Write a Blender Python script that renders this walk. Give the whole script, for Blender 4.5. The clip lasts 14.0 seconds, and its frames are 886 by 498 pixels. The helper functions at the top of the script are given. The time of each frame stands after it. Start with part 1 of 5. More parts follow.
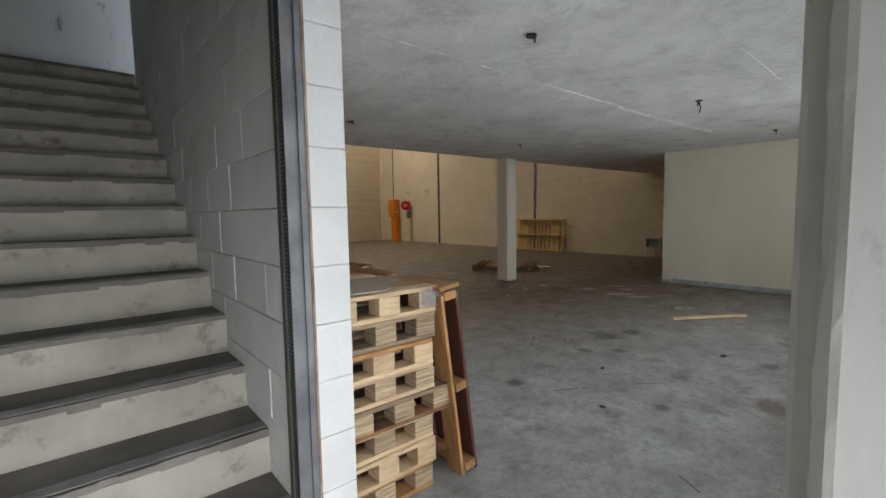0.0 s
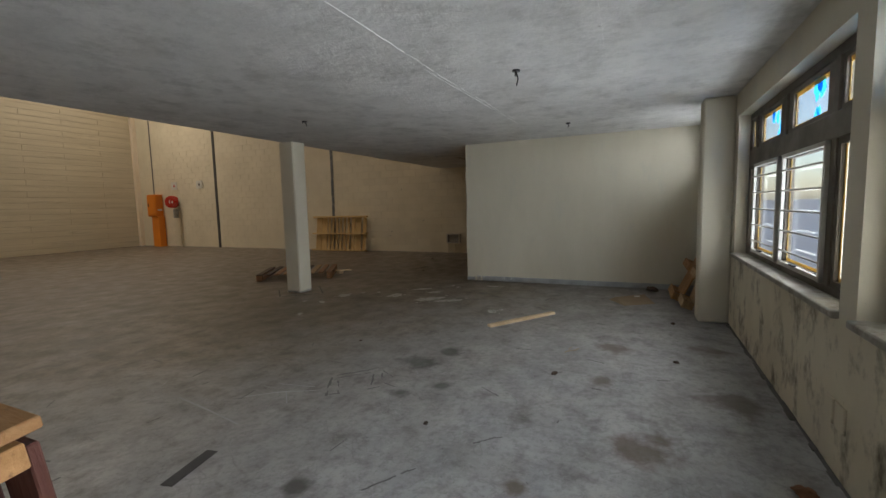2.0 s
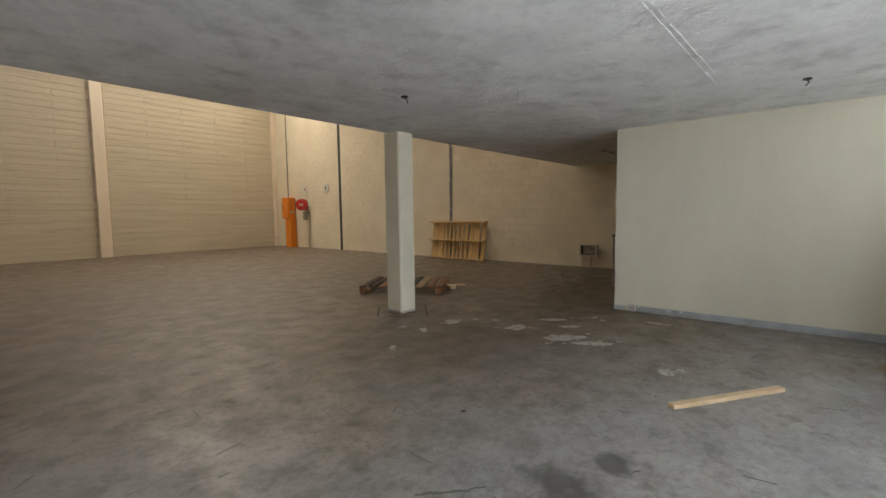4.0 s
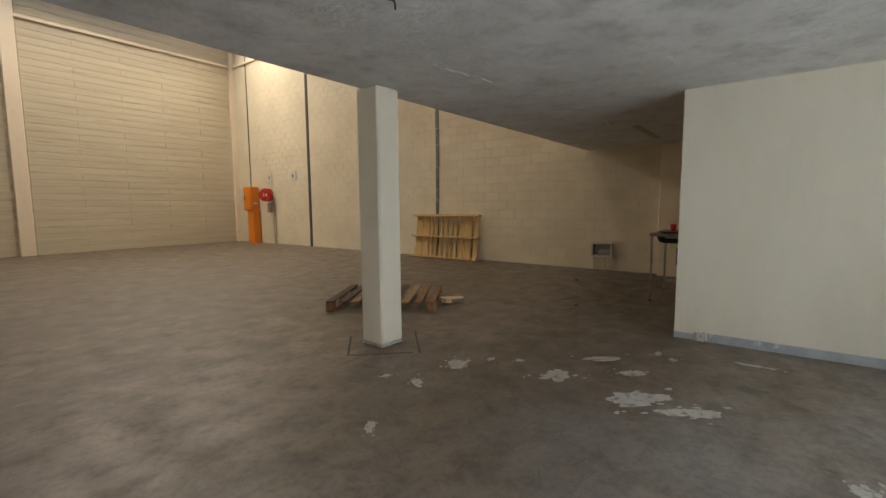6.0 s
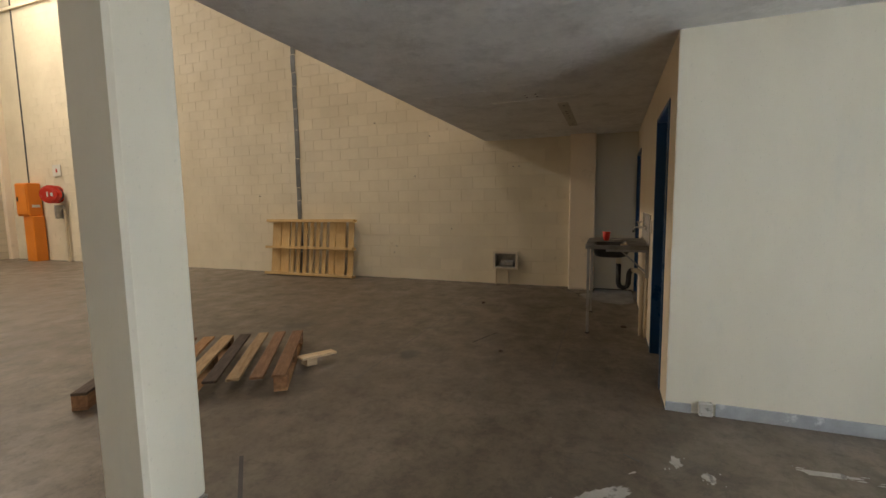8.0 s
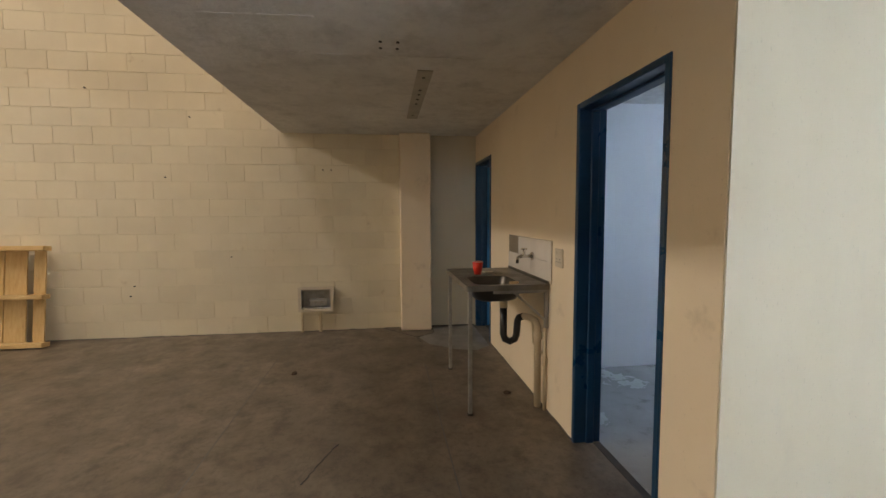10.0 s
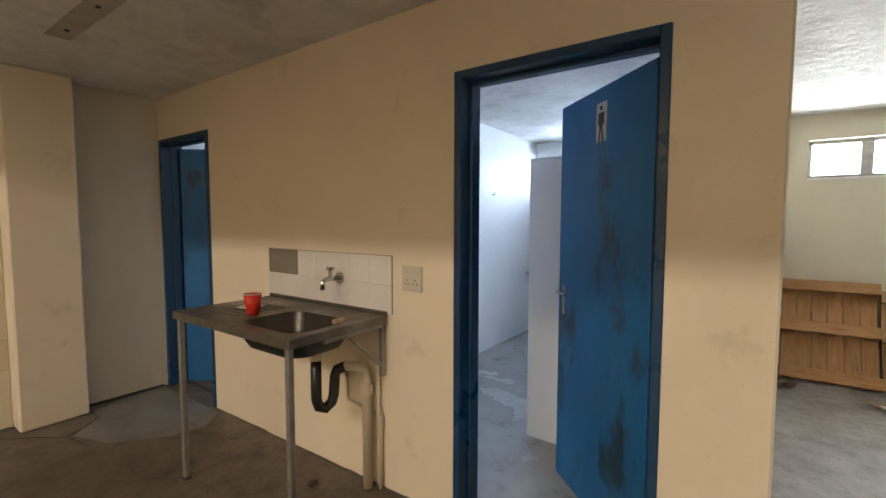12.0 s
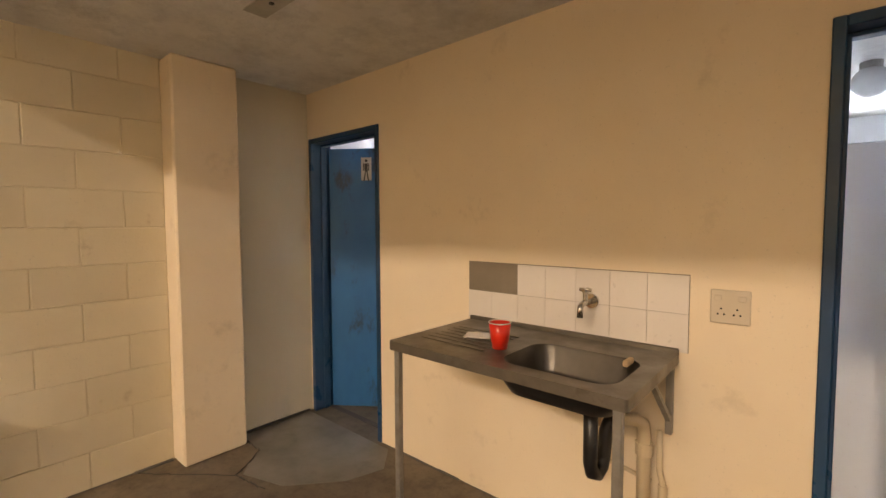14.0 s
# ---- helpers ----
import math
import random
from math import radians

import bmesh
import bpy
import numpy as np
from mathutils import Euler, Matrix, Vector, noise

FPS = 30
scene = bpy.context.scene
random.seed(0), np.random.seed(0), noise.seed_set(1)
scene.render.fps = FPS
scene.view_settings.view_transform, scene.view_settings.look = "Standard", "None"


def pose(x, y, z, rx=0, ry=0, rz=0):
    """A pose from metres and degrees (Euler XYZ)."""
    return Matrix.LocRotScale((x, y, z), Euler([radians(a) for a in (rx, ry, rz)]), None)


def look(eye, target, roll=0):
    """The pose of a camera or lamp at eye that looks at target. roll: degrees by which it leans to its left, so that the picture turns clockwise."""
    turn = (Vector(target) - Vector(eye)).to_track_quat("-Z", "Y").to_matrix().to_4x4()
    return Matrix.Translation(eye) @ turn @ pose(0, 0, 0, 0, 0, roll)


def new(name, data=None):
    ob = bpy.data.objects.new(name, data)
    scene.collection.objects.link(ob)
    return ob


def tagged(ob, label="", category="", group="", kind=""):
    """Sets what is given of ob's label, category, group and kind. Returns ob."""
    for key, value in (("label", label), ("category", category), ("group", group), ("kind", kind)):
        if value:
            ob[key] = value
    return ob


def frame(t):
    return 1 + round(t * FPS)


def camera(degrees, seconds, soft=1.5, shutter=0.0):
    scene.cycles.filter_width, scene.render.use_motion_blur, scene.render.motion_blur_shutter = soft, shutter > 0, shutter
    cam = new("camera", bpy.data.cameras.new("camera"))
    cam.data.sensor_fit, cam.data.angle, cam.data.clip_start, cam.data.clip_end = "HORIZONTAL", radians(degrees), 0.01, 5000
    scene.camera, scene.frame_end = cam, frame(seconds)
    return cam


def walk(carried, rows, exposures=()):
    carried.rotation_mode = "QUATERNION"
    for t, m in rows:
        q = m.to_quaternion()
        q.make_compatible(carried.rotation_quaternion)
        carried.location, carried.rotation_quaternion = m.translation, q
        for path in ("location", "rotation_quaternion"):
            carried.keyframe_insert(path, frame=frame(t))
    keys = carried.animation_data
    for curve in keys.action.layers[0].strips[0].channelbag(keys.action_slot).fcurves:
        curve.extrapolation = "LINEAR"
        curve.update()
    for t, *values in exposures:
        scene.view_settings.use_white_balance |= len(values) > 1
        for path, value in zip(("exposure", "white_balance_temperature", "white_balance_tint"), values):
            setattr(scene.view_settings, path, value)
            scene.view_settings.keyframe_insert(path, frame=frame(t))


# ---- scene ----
cam = camera(90.6, 14.0)
PATH = [
    (0, (-0.188, -0.075, 1.395), (1.099, 1.446, 1.23), -1.0),
    (0.5, (0.023, 0.156, 1.388), (1.585, 1.389, 1.188), -0.6),
    (1, (0.289, 0.336, 1.378), (2.034, 1.287, 1.161), -0.6),
    (1.5, (0.614, 0.492, 1.388), (2.398, 1.372, 1.175), -0.9),
    (2, (0.952, 0.687, 1.361), (2.765, 1.51, 1.166), -1.4),
    (2.5, (1.295, 0.845, 1.325), (3.104, 1.68, 1.159), -1.7),
    (3, (1.653, 1.037, 1.333), (3.344, 2.094, 1.179), -1.1),
    (3.5, (2.0, 1.249, 1.351), (3.6, 2.441, 1.202), -0.9),
    (3.7, (2.13, 1.358, 1.351), (3.657, 2.64, 1.196), -0.8),
    (5.8, (3.383, 2.685, 1.346), (4.905, 3.968, 1.153), -0.5),
    (6, (3.533, 2.823, 1.35), (5.118, 4.027, 1.152), -0.5),
    (6.5, (3.943, 3.119, 1.34), (5.607, 4.211, 1.139), -0.8),
    (7, (4.372, 3.444, 1.343), (6.119, 4.397, 1.144), -0.8),
    (7.2, (4.546, 3.563, 1.352), (6.328, 4.448, 1.153), -0.9),
    (9.3, (6.446, 4.526, 1.422), (8.409, 4.862, 1.243), 0.1),
    (9.5, (6.625, 4.612, 1.422), (8.607, 4.82, 1.255), 0.1),
    (10, (7.051, 4.762, 1.441), (9.028, 4.499, 1.287), -0.3),
    (10.5, (7.457, 4.881, 1.465), (9.33, 4.196, 1.317), -0.2),
    (11, (7.831, 5.06, 1.456), (9.485, 3.943, 1.322), 0.0),
    (11.5, (8.195, 5.165, 1.449), (9.625, 3.774, 1.305), -0.3),
    (12, (8.502, 5.271, 1.438), (9.651, 3.639, 1.306), 0.1),
    (12.5, (8.789, 5.352, 1.444), (9.819, 3.642, 1.319), 0.0),
    (13, (9.065, 5.372, 1.458), (10.176, 3.712, 1.343), -0.2),
    (13.5, (9.348, 5.42, 1.444), (10.571, 3.843, 1.314), -0.4),
    (14, (9.622, 5.481, 1.452), (10.929, 3.971, 1.341), -0.2),
]
EXPOSURES = [(0.0, 0.78, 6500, 10), (1.0, 0.78, 6500, 10), (2.0, 0.70, 6500, 10), (2.5, 0.78, 6500, 10), (3.0, 1.02, 6500, 10), (3.5, 1.32, 6500, 10),
             (6.0, 1.54, 6500, 10), (7.0, 1.56, 6500, 10), (9.5, 2.34, 6500, 10), (11.0, 2.56, 6500, 10), (12.5, 2.9, 6600, 11), (13.2, 3.12, 7200, 14), (14.0, 3.22, 8000, 18)]
walk(cam, [(t, look(eye, target, roll)) for t, eye, target, roll in PATH], EXPOSURES)

# ---- world and light ----
world = bpy.data.worlds.new("sky")
scene.world = world
world.use_nodes = True
wn = world.node_tree.nodes
sky = wn.new("ShaderNodeTexSky")
sky.sky_type, sky.sun_disc = "NISHITA", False
sky.sun_elevation, sky.sun_rotation = radians(52), radians(20)
world.node_tree.links.new(sky.outputs[0], wn["Background"].inputs[0])
wn["Background"].inputs[1].default_value = 0.12
sun = new("sun", bpy.data.lights.new("sun", "SUN"))
sun.data.energy, sun.data.angle, sun.data.color = 0.5, radians(35), (1, 0.95, 0.88)
sun.matrix_world = look((0, 0, 20), (-4, 10, 0))


def area(name, loc, aim, sx, sy, watts, colour):
    """A lamp panel that stands in for daylight at an opening, or adds fill."""
    ob = new(name, bpy.data.lights.new(name, "AREA"))
    ob.data.shape, ob.data.size, ob.data.size_y, ob.data.energy, ob.data.color = "RECTANGLE", sx, sy, watts, colour
    ob.matrix_world = look(loc, aim)
    return ob


COOL, WARM = (0.90, 0.955, 1.0), (1.0, 0.855, 0.655)
# one bright panel beyond both large windows, visible through them as white outdoors
area("daylight_windows", (3.85, -1.35, 1.58), (3.85, 5, 0.5), 6.3, 2.75, 238, COOL)
area("daylight_window_3", (7.45, -0.42, 2.02), (7.45, 5, 1.2), 1.3, 0.34, 7, COOL)
area("daylight_washroom", (9.75, -0.42, 2.02), (9.75, 5, 0.6), 2.0, 0.34, 9.5, (0.64, 0.79, 1.0))
area("daylight_washroom_2", (11.8, -0.42, 2.02), (11.8, 5, 0.6), 1.3, 0.34, 15, (0.64, 0.79, 1.0))
area("daylight_entrance", (-0.51, -1.4, 0.8), (-0.51, 5, -2.8), 1.6, 1.4, 31, (0.97, 0.98, 1.0)).data.spread = radians(125)
area("daylight_landing", (-0.71, 4.97, 5.0), (-0.31, 5.6, 2.9), 1.4, 0.6, 0.3, (0.86, 0.94, 1.0))
area("daylight_skylight", (9.0, 18.1, 8.98), (8.7, 10.0, 1.5), 6.4, 1.8, 300, WARM)
# unseen lamp added to lift the east floor and the soffit above it
area("overhead_fill", (10.3, 8.4, 8.45), (10.3, 8.4, 0), 3.4, 1.2, 23, WARM)


# ---- materials ----
def node(nt, kind, **inputs):
    n = nt.nodes.new(kind)
    for key, value in inputs.items():
        n.inputs[key.replace("_", " ")].default_value = value
    return n


def ramp(nt, src, lo, hi):
    n = nt.nodes.new("ShaderNodeMapRange")
    n.inputs["From Min"].default_value, n.inputs["From Max"].default_value = lo, hi
    nt.links.new(src, n.inputs["Value"])
    return n.outputs["Result"]


def mix(nt, fac, a, b):
    n = nt.nodes.new("ShaderNodeMix")
    n.data_type = "RGBA"
    for sock, v in ((n.inputs[0], fac), (n.inputs[6], a), (n.inputs[7], b)):
        if isinstance(v, bpy.types.NodeSocket):
            nt.links.new(v, sock)
        elif isinstance(v, (int, float)):
            sock.default_value = v
        else:
            sock.default_value = (*v, 1)
    return n.outputs[2]


def surface(name, base, second=None, rough=0.7, metal=0.0, scale=1.5, fine=60.0, bump=0.15, depth=0.004, dirt=None, dirt_lo=0.6,
            dirt_hi=0.75, dirt_scale=2.0, stretch=(1, 1, 1), random=0.0, local=False):
    """A painted, wooden, stone or metal surface: two tones at large scale, fine grain in relief, and dirt in blotches."""
    m = bpy.data.materials.new(name)
    m.use_nodes = True
    nt = m.node_tree
    bsdf = nt.nodes["Principled BSDF"]
    bsdf.inputs["Metallic"].default_value = metal
    if local:
        place = nt.nodes.new("ShaderNodeTexCoord").outputs["Object"]
    else:
        place = nt.nodes.new("ShaderNodeNewGeometry").outputs["Position"]
    vm = nt.nodes.new("ShaderNodeVectorMath")
    vm.operation = "MULTIPLY"
    vm.inputs[1].default_value = stretch
    nt.links.new(place, vm.inputs[0])
    place = vm.outputs[0]
    if local:
        info = nt.nodes.new("ShaderNodeObjectInfo")
        sh = nt.nodes.new("ShaderNodeVectorMath")
        sh.operation = "ADD"
        sc = nt.nodes.new("ShaderNodeMath")
        sc.operation = "MULTIPLY"
        sc.inputs[1].default_value = 37.0
        nt.links.new(info.outputs["Random"], sc.inputs[0])
        nt.links.new(place, sh.inputs[0])
        nt.links.new(sc.outputs[0], sh.inputs[1])
        place = sh.outputs[0]
    big = node(nt, "ShaderNodeTexNoise", Scale=scale, Detail=6.0, Roughness=0.6)
    small = node(nt, "ShaderNodeTexNoise", Scale=fine, Detail=5.0, Roughness=0.65)
    for n in (big, small):
        nt.links.new(place, n.inputs["Vector"])
    second = second or tuple(c * 0.82 for c in base)
    col = mix(nt, ramp(nt, big.outputs["Fac"], 0.35, 0.68), base, second)
    col = mix(nt, ramp(nt, small.outputs["Fac"], 0.62, 0.8), col, tuple(c * 0.7 for c in base))
    if dirt:
        d = node(nt, "ShaderNodeTexNoise", Scale=dirt_scale, Detail=9.0, Roughness=0.68)
        nt.links.new(place, d.inputs["Vector"])
        col = mix(nt, ramp(nt, d.outputs["Fac"], dirt_lo, dirt_hi), col, dirt)
    if random:
        info = nt.nodes.new("ShaderNodeObjectInfo")
        hs = nt.nodes.new("ShaderNodeHueSaturation")
        nt.links.new(ramp(nt, info.outputs["Random"], 0, 1), hs.inputs["Value"])
        mr = hs.inputs["Value"].links[0].from_node
        mr.inputs["To Min"].default_value, mr.inputs["To Max"].default_value = 1 - random, 1 + random
        nt.links.new(col, hs.inputs["Color"])
        col = hs.outputs["Color"]
    nt.links.new(col, bsdf.inputs["Base Color"])
    r = ramp(nt, big.outputs["Fac"], 0.3, 0.7)
    r.node.inputs["To Min"].default_value, r.node.inputs["To Max"].default_value = max(rough - 0.12, 0.05), min(rough + 0.1, 1)
    nt.links.new(r, bsdf.inputs["Roughness"])
    if bump:
        b = nt.nodes.new("ShaderNodeBump")
        b.inputs["Strength"].default_value, b.inputs["Distance"].default_value = bump, depth
        nt.links.new(small.outputs["Fac"], b.inputs["Height"])
        b2 = nt.nodes.new("ShaderNodeBump")
        b2.inputs["Strength"].default_value, b2.inputs["Distance"].default_value = bump, depth * 4
        nt.links.new(big.outputs["Fac"], b2.inputs["Height"])
        nt.links.new(b.outputs[0], b2.inputs["Normal"])
        nt.links.new(b2.outputs[0], bsdf.inputs["Normal"])
    return m


def grain(nt, col, place, scale, lo, hi, most, tint):
    """Close, gritty mottling."""
    n = node(nt, "ShaderNodeTexNoise", Scale=scale, Detail=10.0, Roughness=0.75)
    nt.links.new(place, n.inputs["Vector"])
    f = ramp(nt, n.outputs["Fac"], lo, hi)
    f.node.inputs["To Max"].default_value = most
    return mix(nt, f, col, tint)


def concrete_floor():
    """Worn power-floated concrete: blotches, trowel streaks, scuffs and a few oil stains at their places."""
    m = surface("floor_concrete", (0.435, 0.43, 0.428), (0.315, 0.312, 0.31), rough=0.5, scale=3.2, fine=46, bump=0.12, depth=0.003,
                dirt=(0.15, 0.143, 0.135), dirt_lo=0.49, dirt_hi=0.70, dirt_scale=4.6)
    nt = m.node_tree
    bsdf = nt.nodes["Principled BSDF"]
    col = bsdf.inputs["Base Color"].links[0].from_socket
    place = nt.nodes.new("ShaderNodeNewGeometry").outputs["Position"]
    streak = node(nt, "ShaderNodeTexNoise", Scale=1.0, Detail=8.0, Roughness=0.7)
    vm = nt.nodes.new("ShaderNodeVectorMath")
    vm.operation = "MULTIPLY"
    vm.inputs[1].default_value = (2.6, 4.2, 1)
    nt.links.new(place, vm.inputs[0])
    nt.links.new(vm.outputs[0], streak.inputs["Vector"])
    col = mix(nt, ramp(nt, streak.outputs["Fac"], 0.60, 0.82), col, (0.40, 0.392, 0.38))
    speck = node(nt, "ShaderNodeTexNoise", Scale=30.0, Detail=3.0, Roughness=0.7)
    nt.links.new(place, speck.inputs["Vector"])
    col = mix(nt, ramp(nt, speck.outputs["Fac"], 0.66, 0.72), col, (0.085, 0.081, 0.078))
    tone = node(nt, "ShaderNodeTexNoise", Scale=0.9, Detail=9.0, Roughness=0.62)
    nt.links.new(place, tone.inputs["Vector"])
    col = mix(nt, ramp(nt, tone.outputs["Fac"], 0.62, 0.36), col, (0.19, 0.184, 0.177))
    col.node.inputs[0].links[0].from_node.inputs["To Max"].default_value = 0.55
    col = grain(nt, col, place, 17.0, 0.47, 0.65, 0.5, (0.115, 0.112, 0.11))
    col = grain(nt, col, place, 23.0, 0.55, 0.68, 0.4, (0.44, 0.43, 0.41))
    # pale drag marks, thin and wandering
    for k, (sc, off) in enumerate(((1.7, 3.0), (3.1, 11.0))):
        wisp = node(nt, "ShaderNodeTexNoise", Scale=sc, Detail=4.0 + k, Roughness=0.55, Distortion=0.6)
        sh = nt.nodes.new("ShaderNodeVectorMath")
        sh.operation = "ADD"
        sh.inputs[1].default_value = (off, off, 0)
        nt.links.new(place, sh.inputs[0])
        nt.links.new(sh.outputs[0], wisp.inputs["Vector"])
        gap = nt.nodes.new("ShaderNodeMath")
        gap.operation = "ABSOLUTE"
        sub = nt.nodes.new("ShaderNodeMath")
        sub.operation = "SUBTRACT"
        sub.inputs[1].default_value = 0.5
        nt.links.new(wisp.outputs["Fac"], sub.inputs[0])
        nt.links.new(sub.outputs[0], gap.inputs[0])
        f = ramp(nt, gap.outputs[0], 0.0, 0.006)
        f.node.inputs["To Min"].default_value, f.node.inputs["To Max"].default_value = 0.32, 0.0
        col = mix(nt, f, col, (0.42, 0.41, 0.40) if k else (0.10, 0.095, 0.09))
    # brown multiply towards the warehouse end: its warm, dimmer light painted over dusty concrete
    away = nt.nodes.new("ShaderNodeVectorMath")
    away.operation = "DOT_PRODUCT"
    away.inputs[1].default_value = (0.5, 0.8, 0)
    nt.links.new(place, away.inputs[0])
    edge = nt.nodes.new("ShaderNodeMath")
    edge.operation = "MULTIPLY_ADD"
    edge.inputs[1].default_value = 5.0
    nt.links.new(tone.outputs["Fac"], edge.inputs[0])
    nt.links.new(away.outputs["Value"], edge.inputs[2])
    dust_and_light = nt.nodes.new("ShaderNodeMix")
    dust_and_light.data_type, dust_and_light.blend_type = "RGBA", "MULTIPLY"
    nt.links.new(ramp(nt, edge.outputs[0], 5.2, 8.8), dust_and_light.inputs[0])
    nt.links.new(col, dust_and_light.inputs[6])
    dust_and_light.inputs[7].default_value = (0.43, 0.346, 0.258, 1)
    col = dust_and_light.outputs[2]
    warp = node(nt, "ShaderNodeTexNoise", Scale=5.0, Detail=6.0, Roughness=0.6)
    nt.links.new(place, warp.inputs["Vector"])
    for x, y, r, c in STAINS_AND_SHADE:
        d = nt.nodes.new("ShaderNodeVectorMath")
        d.operation = "DISTANCE"
        d.inputs[1].default_value = (x, y, 0)
        nt.links.new(place, d.inputs[0])
        a = nt.nodes.new("ShaderNodeMath")
        a.operation = "MULTIPLY_ADD"
        a.inputs[1].default_value = r * 2.4
        nt.links.new(warp.outputs["Fac"], a.inputs[0])
        nt.links.new(d.outputs["Value"], a.inputs[2])
        f = ramp(nt, a.outputs[0], r * 1.55, r * 2.1)
        f.node.inputs["To Min"].default_value, f.node.inputs["To Max"].default_value = 0.8, 0.0
        col = mix(nt, f, col, c)
    nt.links.new(col, bsdf.inputs["Base Color"])
    return m


# Wide brown spots along the south wall mix dirt with painted sill shade.
OIL, RUST, DIRT_AND_SHADE = (0.05, 0.045, 0.04), (0.10, 0.068, 0.045), (0.11, 0.09, 0.068)
STAINS_AND_SHADE = [(4.25, 2.46, 0.22, OIL), (3.88, 2.04, 0.1, OIL), (3.5, 0.64, 0.24, RUST), (8.84, 5.68, 0.13, OIL), (3.64, 2.3, 0.12, OIL),
          (10.1, 4.2, 0.2, RUST), (5.19, 0.9, 0.2, RUST), (2.49, 2.2, 0.1, OIL), (9.3, 7.4, 0.3, OIL), (7.3, 2.9, 0.12, OIL), (4.6, 2.3, 0.14, OIL),
          (3.0, 0.15, 0.3, DIRT_AND_SHADE), (4.3, 0.05, 0.26, DIRT_AND_SHADE), (2.2, 0.2, 0.3, DIRT_AND_SHADE), (5.4, 0.1, 0.2, DIRT_AND_SHADE), (2.9, 1.2, 0.08, RUST), (4.4, 0.95, 0.1, DIRT_AND_SHADE)]
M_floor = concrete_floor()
M_ceiling = surface("sprayed_concrete", (0.76, 0.75, 0.73), (0.63, 0.62, 0.60), rough=0.85, scale=1.6, fine=22, bump=0.7, depth=0.010,
                    dirt=(0.40, 0.39, 0.37), dirt_lo=0.5, dirt_hi=0.82, dirt_scale=3.4)
nt = M_ceiling.node_tree
bsdf = nt.nodes["Principled BSDF"]
col = grain(nt, bsdf.inputs["Base Color"].links[0].from_socket, nt.nodes.new("ShaderNodeNewGeometry").outputs["Position"], 7.0, 0.48, 0.7, 0.4, (0.42, 0.415, 0.405))
col = grain(nt, col, nt.nodes.new("ShaderNodeNewGeometry").outputs["Position"], 36.0, 0.66, 0.72, 0.45, (0.9, 0.89, 0.87))
nt.links.new(col, bsdf.inputs["Base Color"])
M_cream = surface("cream_paint", (0.83, 0.715, 0.55), (0.77, 0.655, 0.495), rough=0.6, scale=0.9, fine=90, bump=0.12, depth=0.002,
                  dirt=(0.50, 0.41, 0.29), dirt_lo=0.6, dirt_hi=0.85, dirt_scale=3)
M_block = surface("cream_block_paint", (0.72, 0.645, 0.49), (0.64, 0.57, 0.425), rough=0.65, scale=1.2, fine=70, bump=0.3, depth=0.004,
                  dirt=(0.45, 0.36, 0.24), dirt_lo=0.64, dirt_hi=0.8, dirt_scale=4, random=0.04)
M_mortar = surface("painted_mortar", (0.72, 0.645, 0.49), (0.64, 0.565, 0.42), rough=0.8, scale=0.9, fine=50, bump=0.3)
M_grey_block = surface("grey_block_paint", (0.62, 0.62, 0.61), (0.52, 0.52, 0.51), rough=0.7, scale=2, fine=60, bump=0.4, depth=0.005,
                       dirt=(0.36, 0.35, 0.33), dirt_lo=0.62, dirt_hi=0.8, dirt_scale=5, random=0.05)
M_grey_mortar = surface("grey_mortar", (0.54, 0.53, 0.51), rough=0.9, fine=50, bump=0.4)
M_white = surface("off_white_paint", (0.62, 0.574, 0.458), (0.56, 0.516, 0.408), rough=0.85, scale=0.8, fine=80, bump=0.12, depth=0.002,
                  dirt=(0.52, 0.50, 0.42), dirt_lo=0.58, dirt_hi=0.82, dirt_scale=2.4, stretch=(1, 1.6, 0.6))
# Blotches are damp stains, deepened to paint in the shade below the sills.
M_sill_wall = surface("stained_shaded_plaster", (0.64, 0.585, 0.45), (0.55, 0.50, 0.38), rough=0.7, scale=1.2, fine=70, bump=0.2, depth=0.003,
                      dirt=(0.15, 0.125, 0.085), dirt_lo=0.51, dirt_hi=0.66, dirt_scale=2.6, stretch=(1.5, 1.5, 1.1))
M_wash = surface("white_washroom_paint", (0.80, 0.81, 0.82), (0.75, 0.76, 0.78), rough=0.5, scale=1.0, fine=70, bump=0.15, depth=0.002)
M_roof = surface("roof_sheet", (0.45, 0.44, 0.42), rough=0.6)
M_step = surface("step_concrete", (0.36, 0.335, 0.285), (0.25, 0.235, 0.20), rough=0.85, scale=3, fine=40, bump=0.5, depth=0.006,
                 dirt=(0.14, 0.125, 0.10), dirt_lo=0.56, dirt_hi=0.7, dirt_scale=7)
M_tread = surface("dirty_tread", (0.175, 0.16, 0.142), (0.11, 0.10, 0.088), rough=0.85, scale=4, fine=40, bump=0.5, depth=0.005)
M_strip = surface("worn_grooved_strip", (0.24, 0.235, 0.225), (0.15, 0.145, 0.135), rough=0.7, scale=9, fine=50, bump=0.4)
M_jamb = surface("chipped_white_paint", (0.66, 0.66, 0.63), (0.60, 0.60, 0.57), rough=0.6, scale=5, fine=55, bump=0.4, depth=0.0022,
                 dirt=(0.30, 0.27, 0.23), dirt_lo=0.6, dirt_hi=0.68, dirt_scale=11, stretch=(1, 1, 0.35))
M_blue = surface("blue_gloss_paint", (0.008, 0.135, 0.35), (0.007, 0.10, 0.27), rough=0.5, scale=2, fine=50, bump=0.12, depth=0.002,
                 dirt=(0.014, 0.042, 0.07), dirt_lo=0.53, dirt_hi=0.63, dirt_scale=2.6, stretch=(1.4, 1.4, 0.7))
